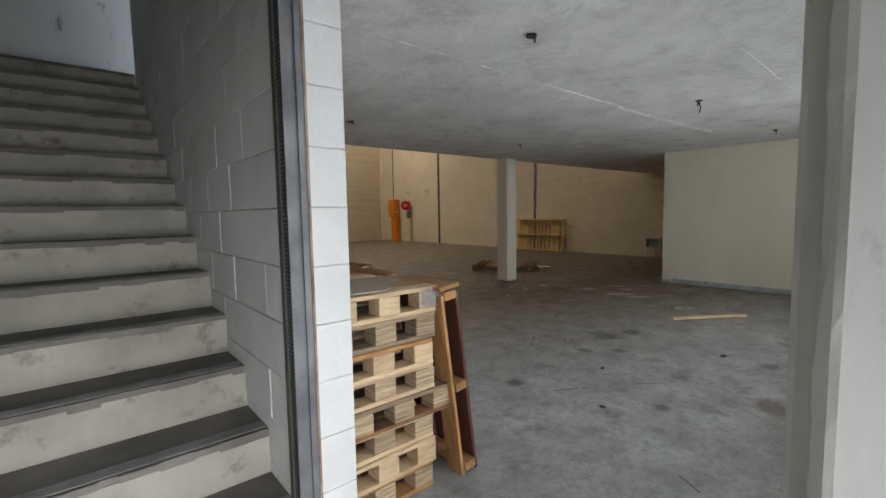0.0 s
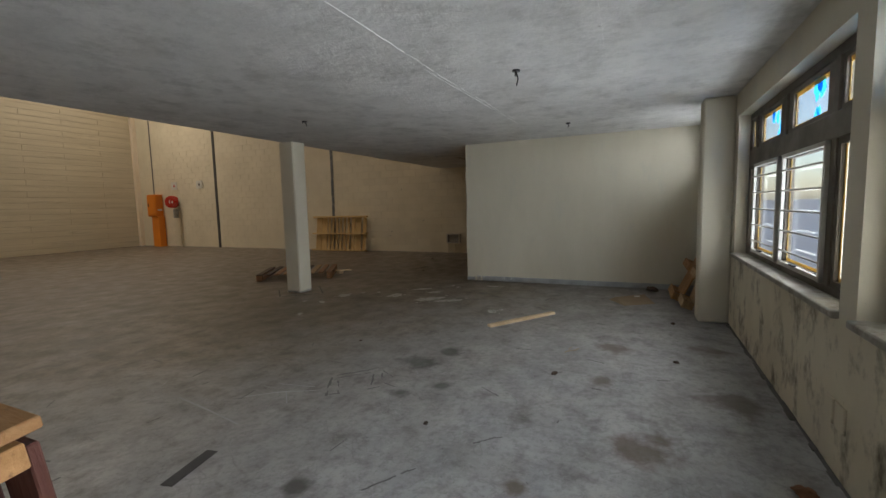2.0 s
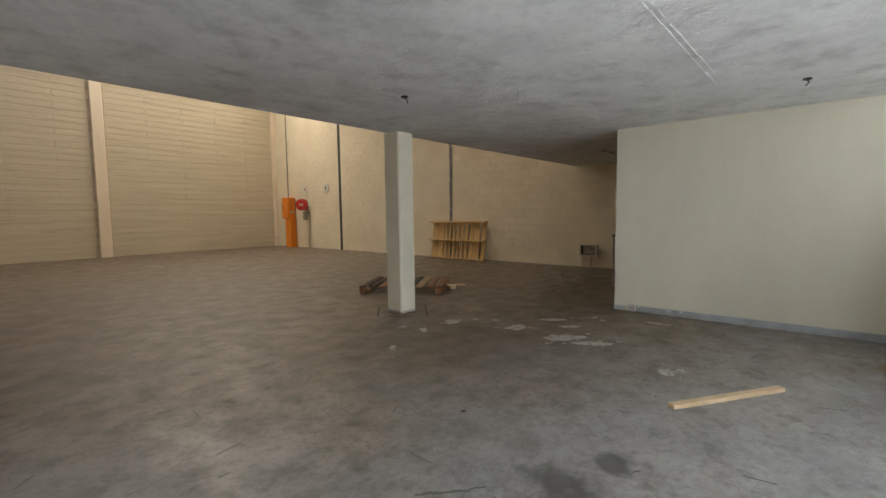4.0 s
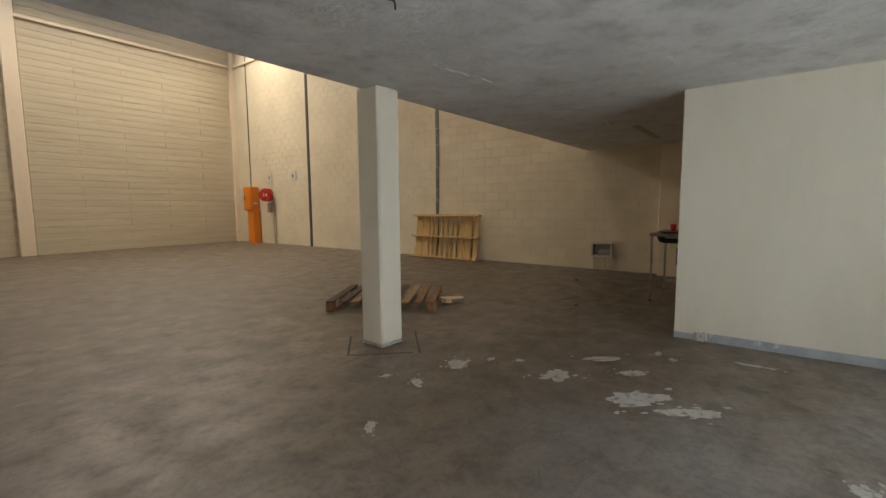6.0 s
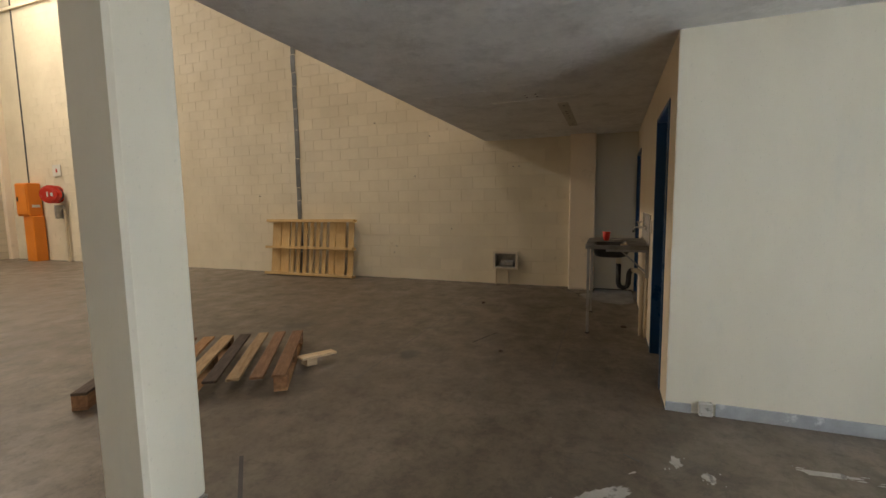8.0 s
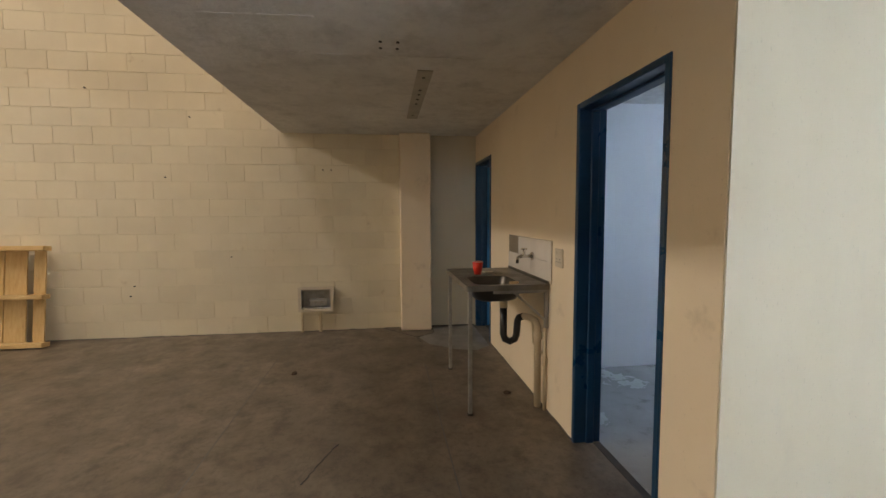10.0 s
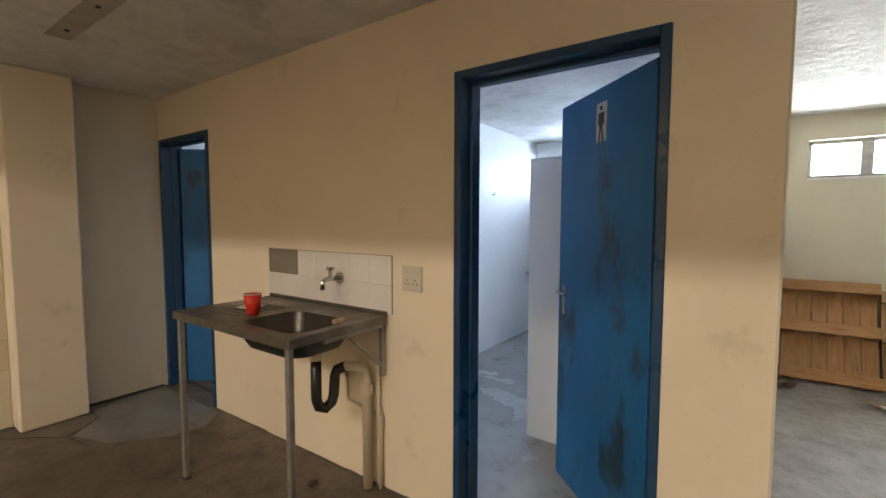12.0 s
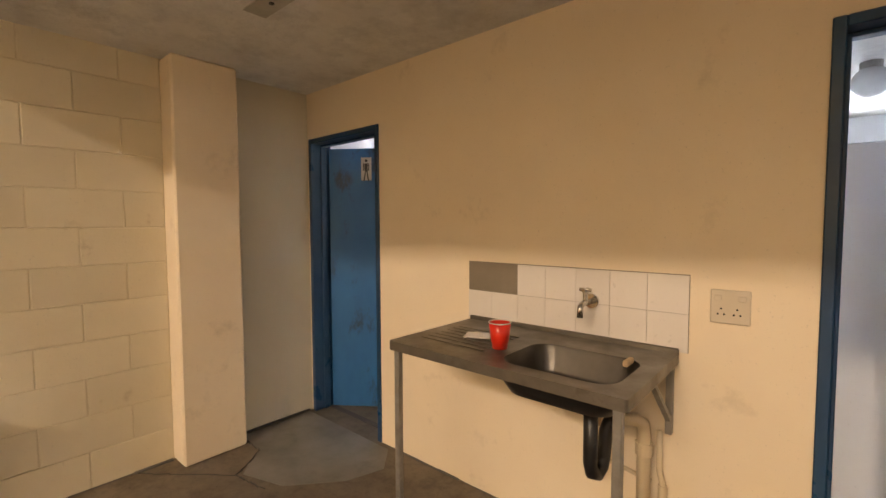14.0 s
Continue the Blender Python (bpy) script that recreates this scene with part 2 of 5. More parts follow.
M_navy = surface("dark_blue_frame_paint", (0.010, 0.055, 0.13), (0.008, 0.04, 0.10), rough=0.35, scale=3, fine=60, bump=0.12, depth=0.002)
M_steel = surface("worn_stainless_steel", (0.27, 0.25, 0.225), (0.18, 0.165, 0.145), rough=0.44, metal=0.9, scale=5, fine=120, bump=0.08,
                  depth=0.001, dirt=(0.16, 0.13, 0.10), dirt_lo=0.58, dirt_hi=0.75, dirt_scale=6)
# darker copy of the worktop steel for the inside of the bowl
M_bowl = surface("dark_bowl_steel", (0.11, 0.10, 0.088), (0.075, 0.068, 0.06), rough=0.42, metal=0.9, scale=5, fine=140, bump=0.05, depth=0.001)
M_galv = surface("galvanised_steel", (0.38, 0.37, 0.35), (0.28, 0.27, 0.25), rough=0.5, metal=0.7, scale=12, fine=90, bump=0.1)
M_chrome = surface("dull_chrome", (0.6, 0.58, 0.55), rough=0.22, metal=1.0, bump=0.0)
M_black = surface("black_plastic", (0.012, 0.012, 0.013), rough=0.4, bump=0.1)
M_dark = surface("dark_joint_filler", (0.045, 0.043, 0.042), (0.09, 0.085, 0.08), rough=0.8, scale=3, fine=60, bump=0.4)
M_channel = surface("grey_galvanised_guide", (0.19, 0.197, 0.2), (0.11, 0.114, 0.117), rough=0.55, metal=0.4, scale=6, fine=160, bump=0.5)
M_tile = surface("white_glazed_tile", (0.74, 0.70, 0.66), (0.70, 0.66, 0.61), rough=0.18, scale=3, fine=40, bump=0.03, random=0.03)
M_bare = surface("exposed_adhesive", (0.26, 0.22, 0.17), (0.19, 0.16, 0.12), rough=0.9, fine=120, bump=0.5)
M_plastic = surface("white_socket_plastic", (0.66, 0.58, 0.46), rough=0.4, bump=0.03)
M_red = surface("red_plastic", (0.75, 0.03, 0.015), rough=0.3, bump=0.0)
M_redpaint = surface("red_enamel", (0.55, 0.035, 0.02), (0.45, 0.03, 0.018), rough=0.35, bump=0.05)
M_orange = surface("orange_enamel", (0.80, 0.24, 0.015), (0.72, 0.21, 0.012), rough=0.45, bump=0.05, dirt=(0.4, 0.13, 0.02), dirt_lo=0.68)
M_pine = surface("pine_wood", (0.60, 0.45, 0.28), (0.45, 0.315, 0.18), rough=0.75, scale=3, fine=30, bump=0.3, depth=0.003,
                 dirt=(0.26, 0.17, 0.09), dirt_lo=0.6, dirt_hi=0.75, dirt_scale=4, stretch=(2, 12, 12), random=0.16, local=True)
M_oldwood = surface("old_brown_wood", (0.26, 0.13, 0.055), (0.16, 0.075, 0.032), rough=0.8, scale=3, fine=30, bump=0.35, depth=0.003,
                    dirt=(0.06, 0.03, 0.02), dirt_lo=0.58, dirt_hi=0.75, dirt_scale=4, stretch=(2, 12, 12), random=0.2, local=True)
M_redwood = surface("dark_red_wood", (0.11, 0.035, 0.022), (0.07, 0.022, 0.015), rough=0.8, scale=3, fine=30, bump=0.35, depth=0.003,
                    stretch=(2, 12, 12), random=0.2, local=True)
M_sill = surface("chipped_sill_paint", (0.38, 0.36, 0.31), (0.27, 0.255, 0.215), rough=0.7, scale=6, fine=50, bump=0.4, depth=0.005,
                 dirt=(0.14, 0.12, 0.09), dirt_lo=0.54, dirt_hi=0.7, dirt_scale=8)
M_yellowpine = surface("yellow_pine_wood", (0.60, 0.42, 0.19), (0.50, 0.32, 0.12), rough=0.7, scale=3, fine=30, bump=0.3, depth=0.003,
                       dirt=(0.22, 0.13, 0.06), dirt_lo=0.62, dirt_hi=0.72, dirt_scale=5, stretch=(2, 12, 12), random=0.12, local=True)
M_tan = surface("used_pallet_wood", (0.40, 0.27, 0.14), (0.27, 0.17, 0.08), rough=0.8, scale=3, fine=30, bump=0.35, depth=0.003,
                dirt=(0.10, 0.06, 0.035), dirt_lo=0.56, dirt_hi=0.72, dirt_scale=5, stretch=(2, 12, 12), random=0.22, local=True)
M_scuff = surface("floor_scuff", (0.095, 0.09, 0.088), (0.13, 0.125, 0.12), rough=0.6, fine=60)
M_scratch = surface("floor_scratch", (0.34, 0.34, 0.34), (0.22, 0.22, 0.22), rough=0.6, fine=60)
M_rust = surface("rusty_edge", (0.16, 0.09, 0.055), (0.30, 0.26, 0.22), rough=0.9, scale=9, fine=60, bump=0.5)
M_north = surface("stained_block_paint", (0.62, 0.545, 0.395), (0.53, 0.46, 0.325), rough=0.7, scale=1.2, fine=60, bump=0.3, depth=0.004,
                  dirt=(0.30, 0.25, 0.18), dirt_lo=0.58, dirt_hi=0.75, dirt_scale=1.6, stretch=(0.35, 1, 5))
M_northjoint = surface("dark_bed_joint", (0.34, 0.285, 0.205), (0.60, 0.52, 0.40), rough=0.8, scale=1.3, fine=40, bump=0.3, stretch=(0.8, 1, 4))
M_darkwood = surface("dark_brown_wood", (0.085, 0.055, 0.036), (0.05, 0.033, 0.022), rough=0.85, scale=3, fine=30, bump=0.35, depth=0.003,
                     stretch=(2, 12, 12), random=0.2, local=True)
M_screed = surface("smooth_screed", (0.21, 0.198, 0.178), (0.14, 0.132, 0.118), rough=0.4, scale=3, fine=30, bump=0.1, depth=0.003,
                   dirt=(0.12, 0.11, 0.10), dirt_lo=0.56, dirt_hi=0.75, dirt_scale=5)
M_wet = surface("damp_smooth_concrete", (0.37, 0.37, 0.365), (0.27, 0.27, 0.265), rough=0.24, scale=2, fine=30, bump=0.08, depth=0.002,
                dirt=(0.17, 0.165, 0.155), dirt_lo=0.56, dirt_hi=0.72, dirt_scale=4)
M_greywood = surface("weathered_wood", (0.30, 0.22, 0.14), (0.18, 0.13, 0.085), rough=0.85, scale=3, fine=30, bump=0.35, depth=0.003,
                     stretch=(2, 12, 12), random=0.2, local=True)
M_chip = surface("pressed_chip_block", (0.56, 0.43, 0.28), (0.24, 0.16, 0.09), rough=0.9, scale=9, fine=25, bump=0.5, depth=0.004,
                 stretch=(0.6, 0.6, 14), random=0.2, local=True)
M_amber = surface("orange_brown_wood", (0.40, 0.215, 0.085), (0.29, 0.14, 0.05), rough=0.75, scale=3, fine=30, bump=0.3, depth=0.003,
                  dirt=(0.13, 0.06, 0.025), dirt_lo=0.58, dirt_hi=0.72, dirt_scale=4, stretch=(2, 12, 12), random=0.15, local=True)
M_card = surface("brown_cardboard", (0.34, 0.25, 0.16), (0.28, 0.20, 0.13), rough=0.85, scale=3, fine=60, bump=0.1)
M_greycard = surface("grey_cardboard", (0.34, 0.275, 0.205), (0.27, 0.215, 0.155), rough=0.85, scale=3, fine=60, bump=0.1)
M_paper = surface("white_paper", (0.7, 0.68, 0.62), rough=0.8, bump=0.05)
M_patch = surface("worn_white_floor_paint", (0.47, 0.45, 0.415), (0.35, 0.335, 0.31), rough=0.6, scale=6, fine=50, bump=0.3,
                  dirt=(0.17, 0.165, 0.155), dirt_lo=0.53, dirt_hi=0.62, dirt_scale=16)
M_frame = surface("brown_window_frame", (0.115, 0.095, 0.07), (0.085, 0.07, 0.055), rough=0.5, scale=4, fine=60, bump=0.15,
                  dirt=(0.3, 0.27, 0.2), dirt_lo=0.68, dirt_hi=0.8, dirt_scale=8)
M_guard = surface("white_burglar_guard", (0.55, 0.54, 0.50), (0.42, 0.41, 0.38), rough=0.5, scale=6, fine=60, bump=0.1)
M_ceramic = surface("white_ceramic", (0.78, 0.78, 0.77), rough=0.15, bump=0.0)
M_pipe = surface("painted_pipe", (0.62, 0.52, 0.37), (0.54, 0.45, 0.31), rough=0.5, bump=0.1, fine=60)
M_skirt = surface("grey_metal_skirting", (0.36, 0.37, 0.38), (0.26, 0.265, 0.27), rough=0.5, scale=5, fine=50, bump=0.2,
                  dirt=(0.55, 0.55, 0.55), dirt_lo=0.6, dirt_hi=0.7, dirt_scale=7)
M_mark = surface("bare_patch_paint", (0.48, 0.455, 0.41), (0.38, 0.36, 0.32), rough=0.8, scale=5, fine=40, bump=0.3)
M_rubble = surface("rubble", (0.26, 0.125, 0.065), (0.15, 0.075, 0.04), rough=0.9, scale=12, fine=60, bump=0.5)
M_yard = surface("pale_yard_concrete", (0.46, 0.455, 0.44), (0.38, 0.375, 0.36), rough=0.9, fine=50, bump=0.3)


def glass_mat(name, colour, rough):
    m = bpy.data.materials.new(name)
    m.use_nodes = True
    b = m.node_tree.nodes["Principled BSDF"]
    b.inputs["Base Color"].default_value = (*colour, 1)
    b.inputs["Roughness"].default_value = rough
    b.inputs["Transmission Weight"].default_value = 1.0
    b.inputs["IOR"].default_value = 1.2
    return m


def film_mat(name, colour):
    """Thin plastic that daylight shines through."""
    m = bpy.data.materials.new(name)
    m.use_nodes = True
    nt = m.node_tree
    tr = nt.nodes.new("ShaderNodeBsdfTranslucent")
    tr.inputs[0].default_value = (*colour, 1)
    df = nt.nodes.new("ShaderNodeBsdfDiffuse")
    df.inputs[0].default_value = (*colour, 1)
    mx = nt.nodes.new("ShaderNodeMixShader")
    nt.links.new(tr.outputs[0], mx.inputs[1])
    nt.links.new(df.outputs[0], mx.inputs[2])
    nt.links.new(mx.outputs[0], nt.nodes["Material Output"].inputs[0])
    return m


M_glass = glass_mat("window_glass", (0.95, 0.97, 0.98), 0.05)
M_wrap = glass_mat("plastic_wrap", (0.76, 0.80, 0.88), 0.25)
M_wrap.node_tree.nodes["Principled BSDF"].inputs["Transmission Weight"].default_value = 0.75
M_blue_film = film_mat("blue_plastic_film", (0.03, 0.35, 0.85))
M_yellow_film = film_mat("yellow_masking", (0.52, 0.38, 0.15))
M_frost = film_mat("frosted_panel", (0.75, 0.72, 0.64))


# ---- mesh helpers ----
def box(bm, x0, x1, y0, y1, z0, z1, bevel=0.0, m=None):
    """A box between two corners, with edges rounded by bevel, moved by m."""
    vs = [bm.verts.new((x, y, z)) for x in (x0, x1) for y in (y0, y1) for z in (z0, z1)]
    fs = [bm.faces.new([vs[i] for i in q]) for q in ((0, 1, 3, 2), (4, 6, 7, 5), (0, 4, 5, 1), (2, 3, 7, 6), (0, 2, 6, 4), (1, 5, 7, 3))]
    if bevel:
        es = list({e for f in fs for e in f.edges})
        r = bmesh.ops.bevel(bm, geom=es, offset=bevel, segments=1, affect="EDGES")
        vs = list({v for f in r["faces"] for v in f.verts} | {v for v in vs if v.is_valid})
    if m is not None:
        bmesh.ops.transform(bm, matrix=m, verts=vs)
    return bm


def boxes(*rows, bevel=0.0):
    bm = bmesh.new()
    for r in rows:
        box(bm, *r, bevel=bevel)
    return bm


def cyl(bm, a, b, r, r2=None, seg=16):
    """A round bar from a to b."""
    a, b = Vector(a), Vector(b)
    d = b - a
    m = Matrix.Translation((a + b) / 2) @ d.to_track_quat("Z", "Y").to_matrix().to_4x4()
    bmesh.ops.create_cone(bm, cap_ends=True, segments=seg, radius1=r, radius2=r if r2 is None else r2, depth=d.length, matrix=m)
    return bm


def tube(bm, pts, r, seg=12):
    """A bent pipe swept through points, in one piece."""
    pts = [Vector(p) for p in pts]
    side, prev = None, None
    for i, p in enumerate(pts):
        a, b = pts[max(i - 1, 0)], pts[min(i + 1, len(pts) - 1)]
        d = (b - a).normalized()
        if side is None:
            side = d.orthogonal().normalized()
        side = (side - d * side.dot(d)).normalized()
        up = d.cross(side)
        ring = [bm.verts.new(p + r * (side * math.cos(2 * math.pi * k / seg) + up * math.sin(2 * math.pi * k / seg))) for k in range(seg)]
        if prev:
            for k in range(seg):
                bm.faces.new((prev[k], prev[(k + 1) % seg], ring[(k + 1) % seg], ring[k]))
        else:
            bm.faces.new(ring[::-1])
        prev = ring
    bm.faces.new(prev)
    return bm


def part(name, bm, material, parent=None, label="", smooth=False):
    me = bpy.data.meshes.new(name)
    bmesh.ops.recalc_face_normals(bm, faces=bm.faces)
    bm.to_mesh(me)
    bm.free()
    me.materials.append(material)
    if smooth:
        for p in me.polygons:
            p.use_smooth = True
    ob = new(name, me)
    if parent is not None:
        ob.parent = parent
    if label:
        ob["label"] = label
    return ob


def shared(name, me, parent, m):
    ob = new(name, me)
    ob.parent = parent
    ob.matrix_basis = m
    return ob


def thing(name, label, category, m=None, group="", kind=""):
    ob = tagged(new(name), label, category, group, kind)
    if m is not None:
        ob.matrix_basis = m
    return ob


def structure(name, bm, material, label, category):
    return tagged(part(name, bm, material), label, category, "", "structure")


def wall_with_holes(u0, u1, z0, z1, holes, place):
    """Boxes that fill a wall between u0 and u1 but for its holes (u0, u1, z0, z1); place turns (u0, u1, z0, z1) into a box."""
    us = sorted({u0, u1, *[h[0] for h in holes], *[h[1] for h in holes]})
    bm = bmesh.new()
    for a, b in zip(us, us[1:]):
        cuts = sorted([(h[2], h[3]) for h in holes if h[0] <= a and h[1] >= b])
        z = z0
        for lo, hi in cuts:
            if lo > z:
                box(bm, *place(a, b, z, lo))
            z = hi
        if z < z1:
            box(bm, *place(a, b, z, z1))
    bmesh.ops.remove_doubles(bm, verts=bm.verts[:], dist=0.0005)
    return bm


# ---- structure ----
CEIL, SLAB, EAST, NORTH, SOUTH, TOP = 2.44, 5.97, 12.63, 19.96, -0.2, 8.3
structure("ground", boxes((-400, 400, -400, 400, -0.5, -0.16)), M_yard, "pale concrete yard round the building", "ground")
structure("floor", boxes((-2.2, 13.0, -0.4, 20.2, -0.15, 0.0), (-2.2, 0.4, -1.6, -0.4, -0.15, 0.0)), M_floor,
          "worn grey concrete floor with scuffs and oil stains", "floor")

bm = boxes((0.557, EAST + 0.2, -0.4, SLAB, CEIL, CEIL + 0.24))
random.seed(3)


def seam(x0, y0, x1, y1):
    """A raised shutter seam under the slab, uneven in width."""
    n = int(math.hypot(x1 - x0, y1 - y0) / 0.12)
    for i in range(n):
        if random.random() < 0.2:
            continue
        f, g = i / n, (i + 1.1) / n
        w, h = random.uniform(0.003, 0.009), random.uniform(0.001, 0.005)
        ax, ay, bx, by = x0 + (x1 - x0) * f, y0 + (y1 - y0) * f, x0 + (x1 - x0) * g, y0 + (y1 - y0) * g
        box(bm, min(ax, bx) - (w if abs(x1 - x0) < 0.5 else 0), max(ax, bx) + (w if abs(x1 - x0) < 0.5 else 0),
            min(ay, by) - (w if abs(y1 - y0) < 0.5 else 0), max(ay, by) + (w if abs(y1 - y0) < 0.5 else 0), CEIL - h, CEIL + 0.01)


for sx0, sy0, sx1, sy1 in ((0.9, 2.19, 4.6, 2.24), (4.6, 2.24, 6.9, 2.18), (4.2, 2.28, 6.9, 2.23), (2.4, 0.9, 4.3, 0.95), (2.7, 0.84, 3.6, 0.87), (5.4, 0.86, 7.3, 0.845), (7.1, 3.53, 8.1, 3.51),
                           (6.3, 5.04, 7.0, 4.92), (8.96, 4.8, 9.0, 5.94), (9.4, 5.1, 9.43, 5.75), (9.9, 4.25, 9.92, 5.4)):
    seam(sx0, sy0, sx1, sy1)
structure("ceiling", bm, M_ceiling, "rough grey sprayed concrete slab soffit with seams", "ceiling")

W1, W2, W3, W4, W5 = (0.687, 3.467, 0.8, 2.2), (3.657, 6.357, 0.8, 2.2), (6.8, 8.09, 1.84, 2.2), (8.75, 10.82, 1.84, 2.2), (11.1, 12.5, 1.84, 2.2)
SOUTH_BOX = lambda a, b, c, d: (a, b, -0.4, SOUTH, c, d)
structure("wall_south", wall_with_holes(0.55, 6.6, 0.8, CEIL, [W1, W2], SOUTH_BOX), M_white, "off-white plastered wall round the large windows", "wall")
structure("wall_south_dado", boxes((0.55, 6.6, -0.4, SOUTH, 0, 0.8)), M_sill_wall, "off-white plaster below the sills with damp stains and painted shade", "wall")
structure("wall_south_clean", wall_with_holes(6.6, EAST + 0.2, 0, CEIL, [W3, W4, W5], SOUTH_BOX), M_white, "clean off-white wall under the high windows", "wall")
structure("pier", boxes((6.5, 6.78, SOUTH - 0.002, 0.1, 0, CEIL), bevel=0.02), M_white, "off-white plastered pier beside the windows", "pier")
structure("wall_west_washroom", boxes((8.42, 8.57, SOUTH, 3.588, 0, CEIL)), M_white, "plain off-white plastered partition wall", "wall")
D1, D2 = (8.744, 9.62, 0, 2.1), (11.8, 12.6, 0, 2.1)
structure("wall_north_washroom", wall_with_holes(8.428, EAST, 0, CEIL, [D1, D2], lambda a, b, c, d: (a, b, 3.44, 3.592, c, d)),
          M_cream, "cream painted plaster wall with two blue doors", "wall")
structure("wall_washroom_divider", boxes((10.85, 10.95, SOUTH, 3.44, 0, CEIL)), M_wash, "white painted wall between washrooms", "wall")
L = 0.012
structure("wall_washroom_lining", boxes((8.57, 8.57 + L, SOUTH, 3.44, 0, CEIL - 0.002), (8.57, 8.744, 3.44 - L, 3.44, 0, CEIL - 0.002),
          (9.62, 10.85, 3.44 - L, 3.44, 0, CEIL - 0.002), (8.744, 9.62, 3.44 - L, 3.44, 2.1, CEIL - 0.002),
          (8.57, 10.85, SOUTH, SOUTH + L, 0, 1.84), (8.57, 10.85, SOUTH, SOUTH + L, 2.2, CEIL - 0.002),
          (10.95, EAST, SOUTH, SOUTH + L, 0, 1.84), (10.95, EAST, SOUTH, SOUTH + L, 2.2, CEIL - 0.002),
          (EAST - L, EAST, SOUTH, 3.44, 0, CEIL - 0.002)), M_wash, "smooth white washroom plaster", "wall")
structure("floor_washroom", boxes((8.584, 10.85, SOUTH + 0.012, 3.43, 0, 0.0035)), M_wet, "smooth damp grey washroom floor", "floor")
structure("wall_toilet_screen", boxes((8.582, 9.68, 2.5, 2.63, 0, 1.83), bevel=0.008), M_wash, "white painted toilet cubicle screen wall", "wall")

EASTW = structure("wall_east", boxes((EAST + 0.006, EAST + 0.24, -0.4, NORTH + 0.2, 0, TOP)), M_mortar, "cream painted concrete block wall", "wall")
structure("wall_east_panel", boxes((EAST - 0.004, EAST + 0.02, 3.592, 4.19, 0, CEIL)), M_white, "pale plastered wall strip beside the door", "wall")
structure("pilaster", boxes((12.46, EAST + 0.02, 4.19, 4.57, 0, CEIL), bevel=0.012), M_cream, "cream plastered pilaster", "pilaster")
NORTHW = structure("wall_north", boxes((-0.1, EAST + 0.24, NORTH + 0.008, NORTH + 0.24, 0, TOP)), M_northjoint, "cream painted block wall", "wall")
for x in (0.3, 6.315):
    structure("pilaster_north", boxes((x - 0.165, x + 0.165, NORTH - 0.12, NORTH + 0.02, 0, TOP), bevel=0.01), M_cream, "cream concrete pilaster", "pilaster")
structure("corner_trim", boxes((EAST - 0.16, EAST + 0.02, NORTH - 0.14, NORTH + 0.02, 0, TOP), bevel=0.01), M_cream, "cream corner pier", "pilaster")
structure("ring_beam_lip", boxes((EAST - 0.05, EAST + 0.02, 6.0, NORTH, 6.66, 6.74), (0.4, EAST, NORTH - 0.05, NORTH + 0.02, 6.66, 6.74), bevel=0.008),
          M_cream, "thin concrete ledge along the wall", "trim")
structure("wall_west", boxes((0.347, 0.557, 4.865, 5.715, 0, 2.69), (0.347, 0.557, 5.715, NORTH + 0.2, 0, TOP)), M_cream, "plain cream wall", "wall")
structure("wall_mezzanine", boxes((0.37, EAST, SLAB - 0.2, SLAB, CEIL + 0.24, TOP)), M_cream, "plain cream wall above the slab", "wall")
bm = bmesh.new()
# the smaller hole, 7.8 to 9.0 in y, is made for the added fill lamp
for r in ((0.16, 0.75, 5.7, 20.2), (12.25, 12.9, 5.7, 20.2), (0.75, 8.6, 5.7, 17.2), (12.0, 12.25, 5.7, 17.2), (8.6, 12.0, 5.7, 7.8), (8.6, 12.0, 9.0, 17.2), (0.75, 12.25, 19.0, 20.2)):
    box(bm, *r, TOP, TOP + 0.12)
structure("roof", bm, M_roof, "metal sheet roof with openings for the overhead lamps", "roof")

# expansion joints on the east wall
structure("expansion_joint", boxes((EAST - 0.012, EAST + 0.016, 15.25, 15.37, 0, TOP)), M_dark, "dark vertical expansion joint", "joint")
structure("expansion_joint", boxes((EAST - 0.008, EAST + 0.016, 18.93, 18.99, 0, TOP)), M_dark, "thin dark vertical joint", "joint")
bm = bmesh.new()
random.seed(5)
z = 0.0
while z < TOP:
    h = random.uniform(0.25, 0.6)
    w = random.uniform(-0.012, 0.012)
    box(bm, EAST - 0.01 + w * 0.3, EAST + 0.016, 9.84 + w, 9.94 + w, z, min(z + h - 0.012, TOP))
    z += h
structure("expansion_joint", bm, M_channel, "patched grey vertical expansion joint", "joint")

# column with a saw-cut square round its foot
col = thing("column", "off-white square concrete column with chamfered corners", "column", kind="structure")
part("shaft", boxes((6.418, 6.704, 5.745, 6.03, 0.022, CEIL), bevel=0.018), M_white, col)
part("plinth", boxes((6.416, 6.706, 5.743, 6.032, 0, 0.022), bevel=0.008), M_patch, col, "scraped pale column foot")
bm = bmesh.new()
for ax, ay, bx, by in ((6.08, 5.85, 6.5, 6.29), (6.1, 5.84, 6.2, 5.73), (6.23, 5.7, 6.5, 5.43), (6.52, 5.37, 7.03, 5.87)):
    run, way = math.hypot(bx - ax, by - ay), math.degrees(math.atan2(by - ay, bx - ax))
    box(bm, 0, run, -0.011, 0.011, 0, 0.002, m=pose(ax, ay, 0, 0, 0, way))
structure("floor_cut", bm, M_dark, "dark saw-cut joint round the column foot", "joint")
bm = bmesh.new()
ring = [(12.6, 4.17), (12.32, 4.18), (12.22, 4.3), (12.13, 4.37), (11.85, 4.28), (11.62, 4.02), (11.55, 3.8), (11.7, 3.63), (12.6, 3.63)]
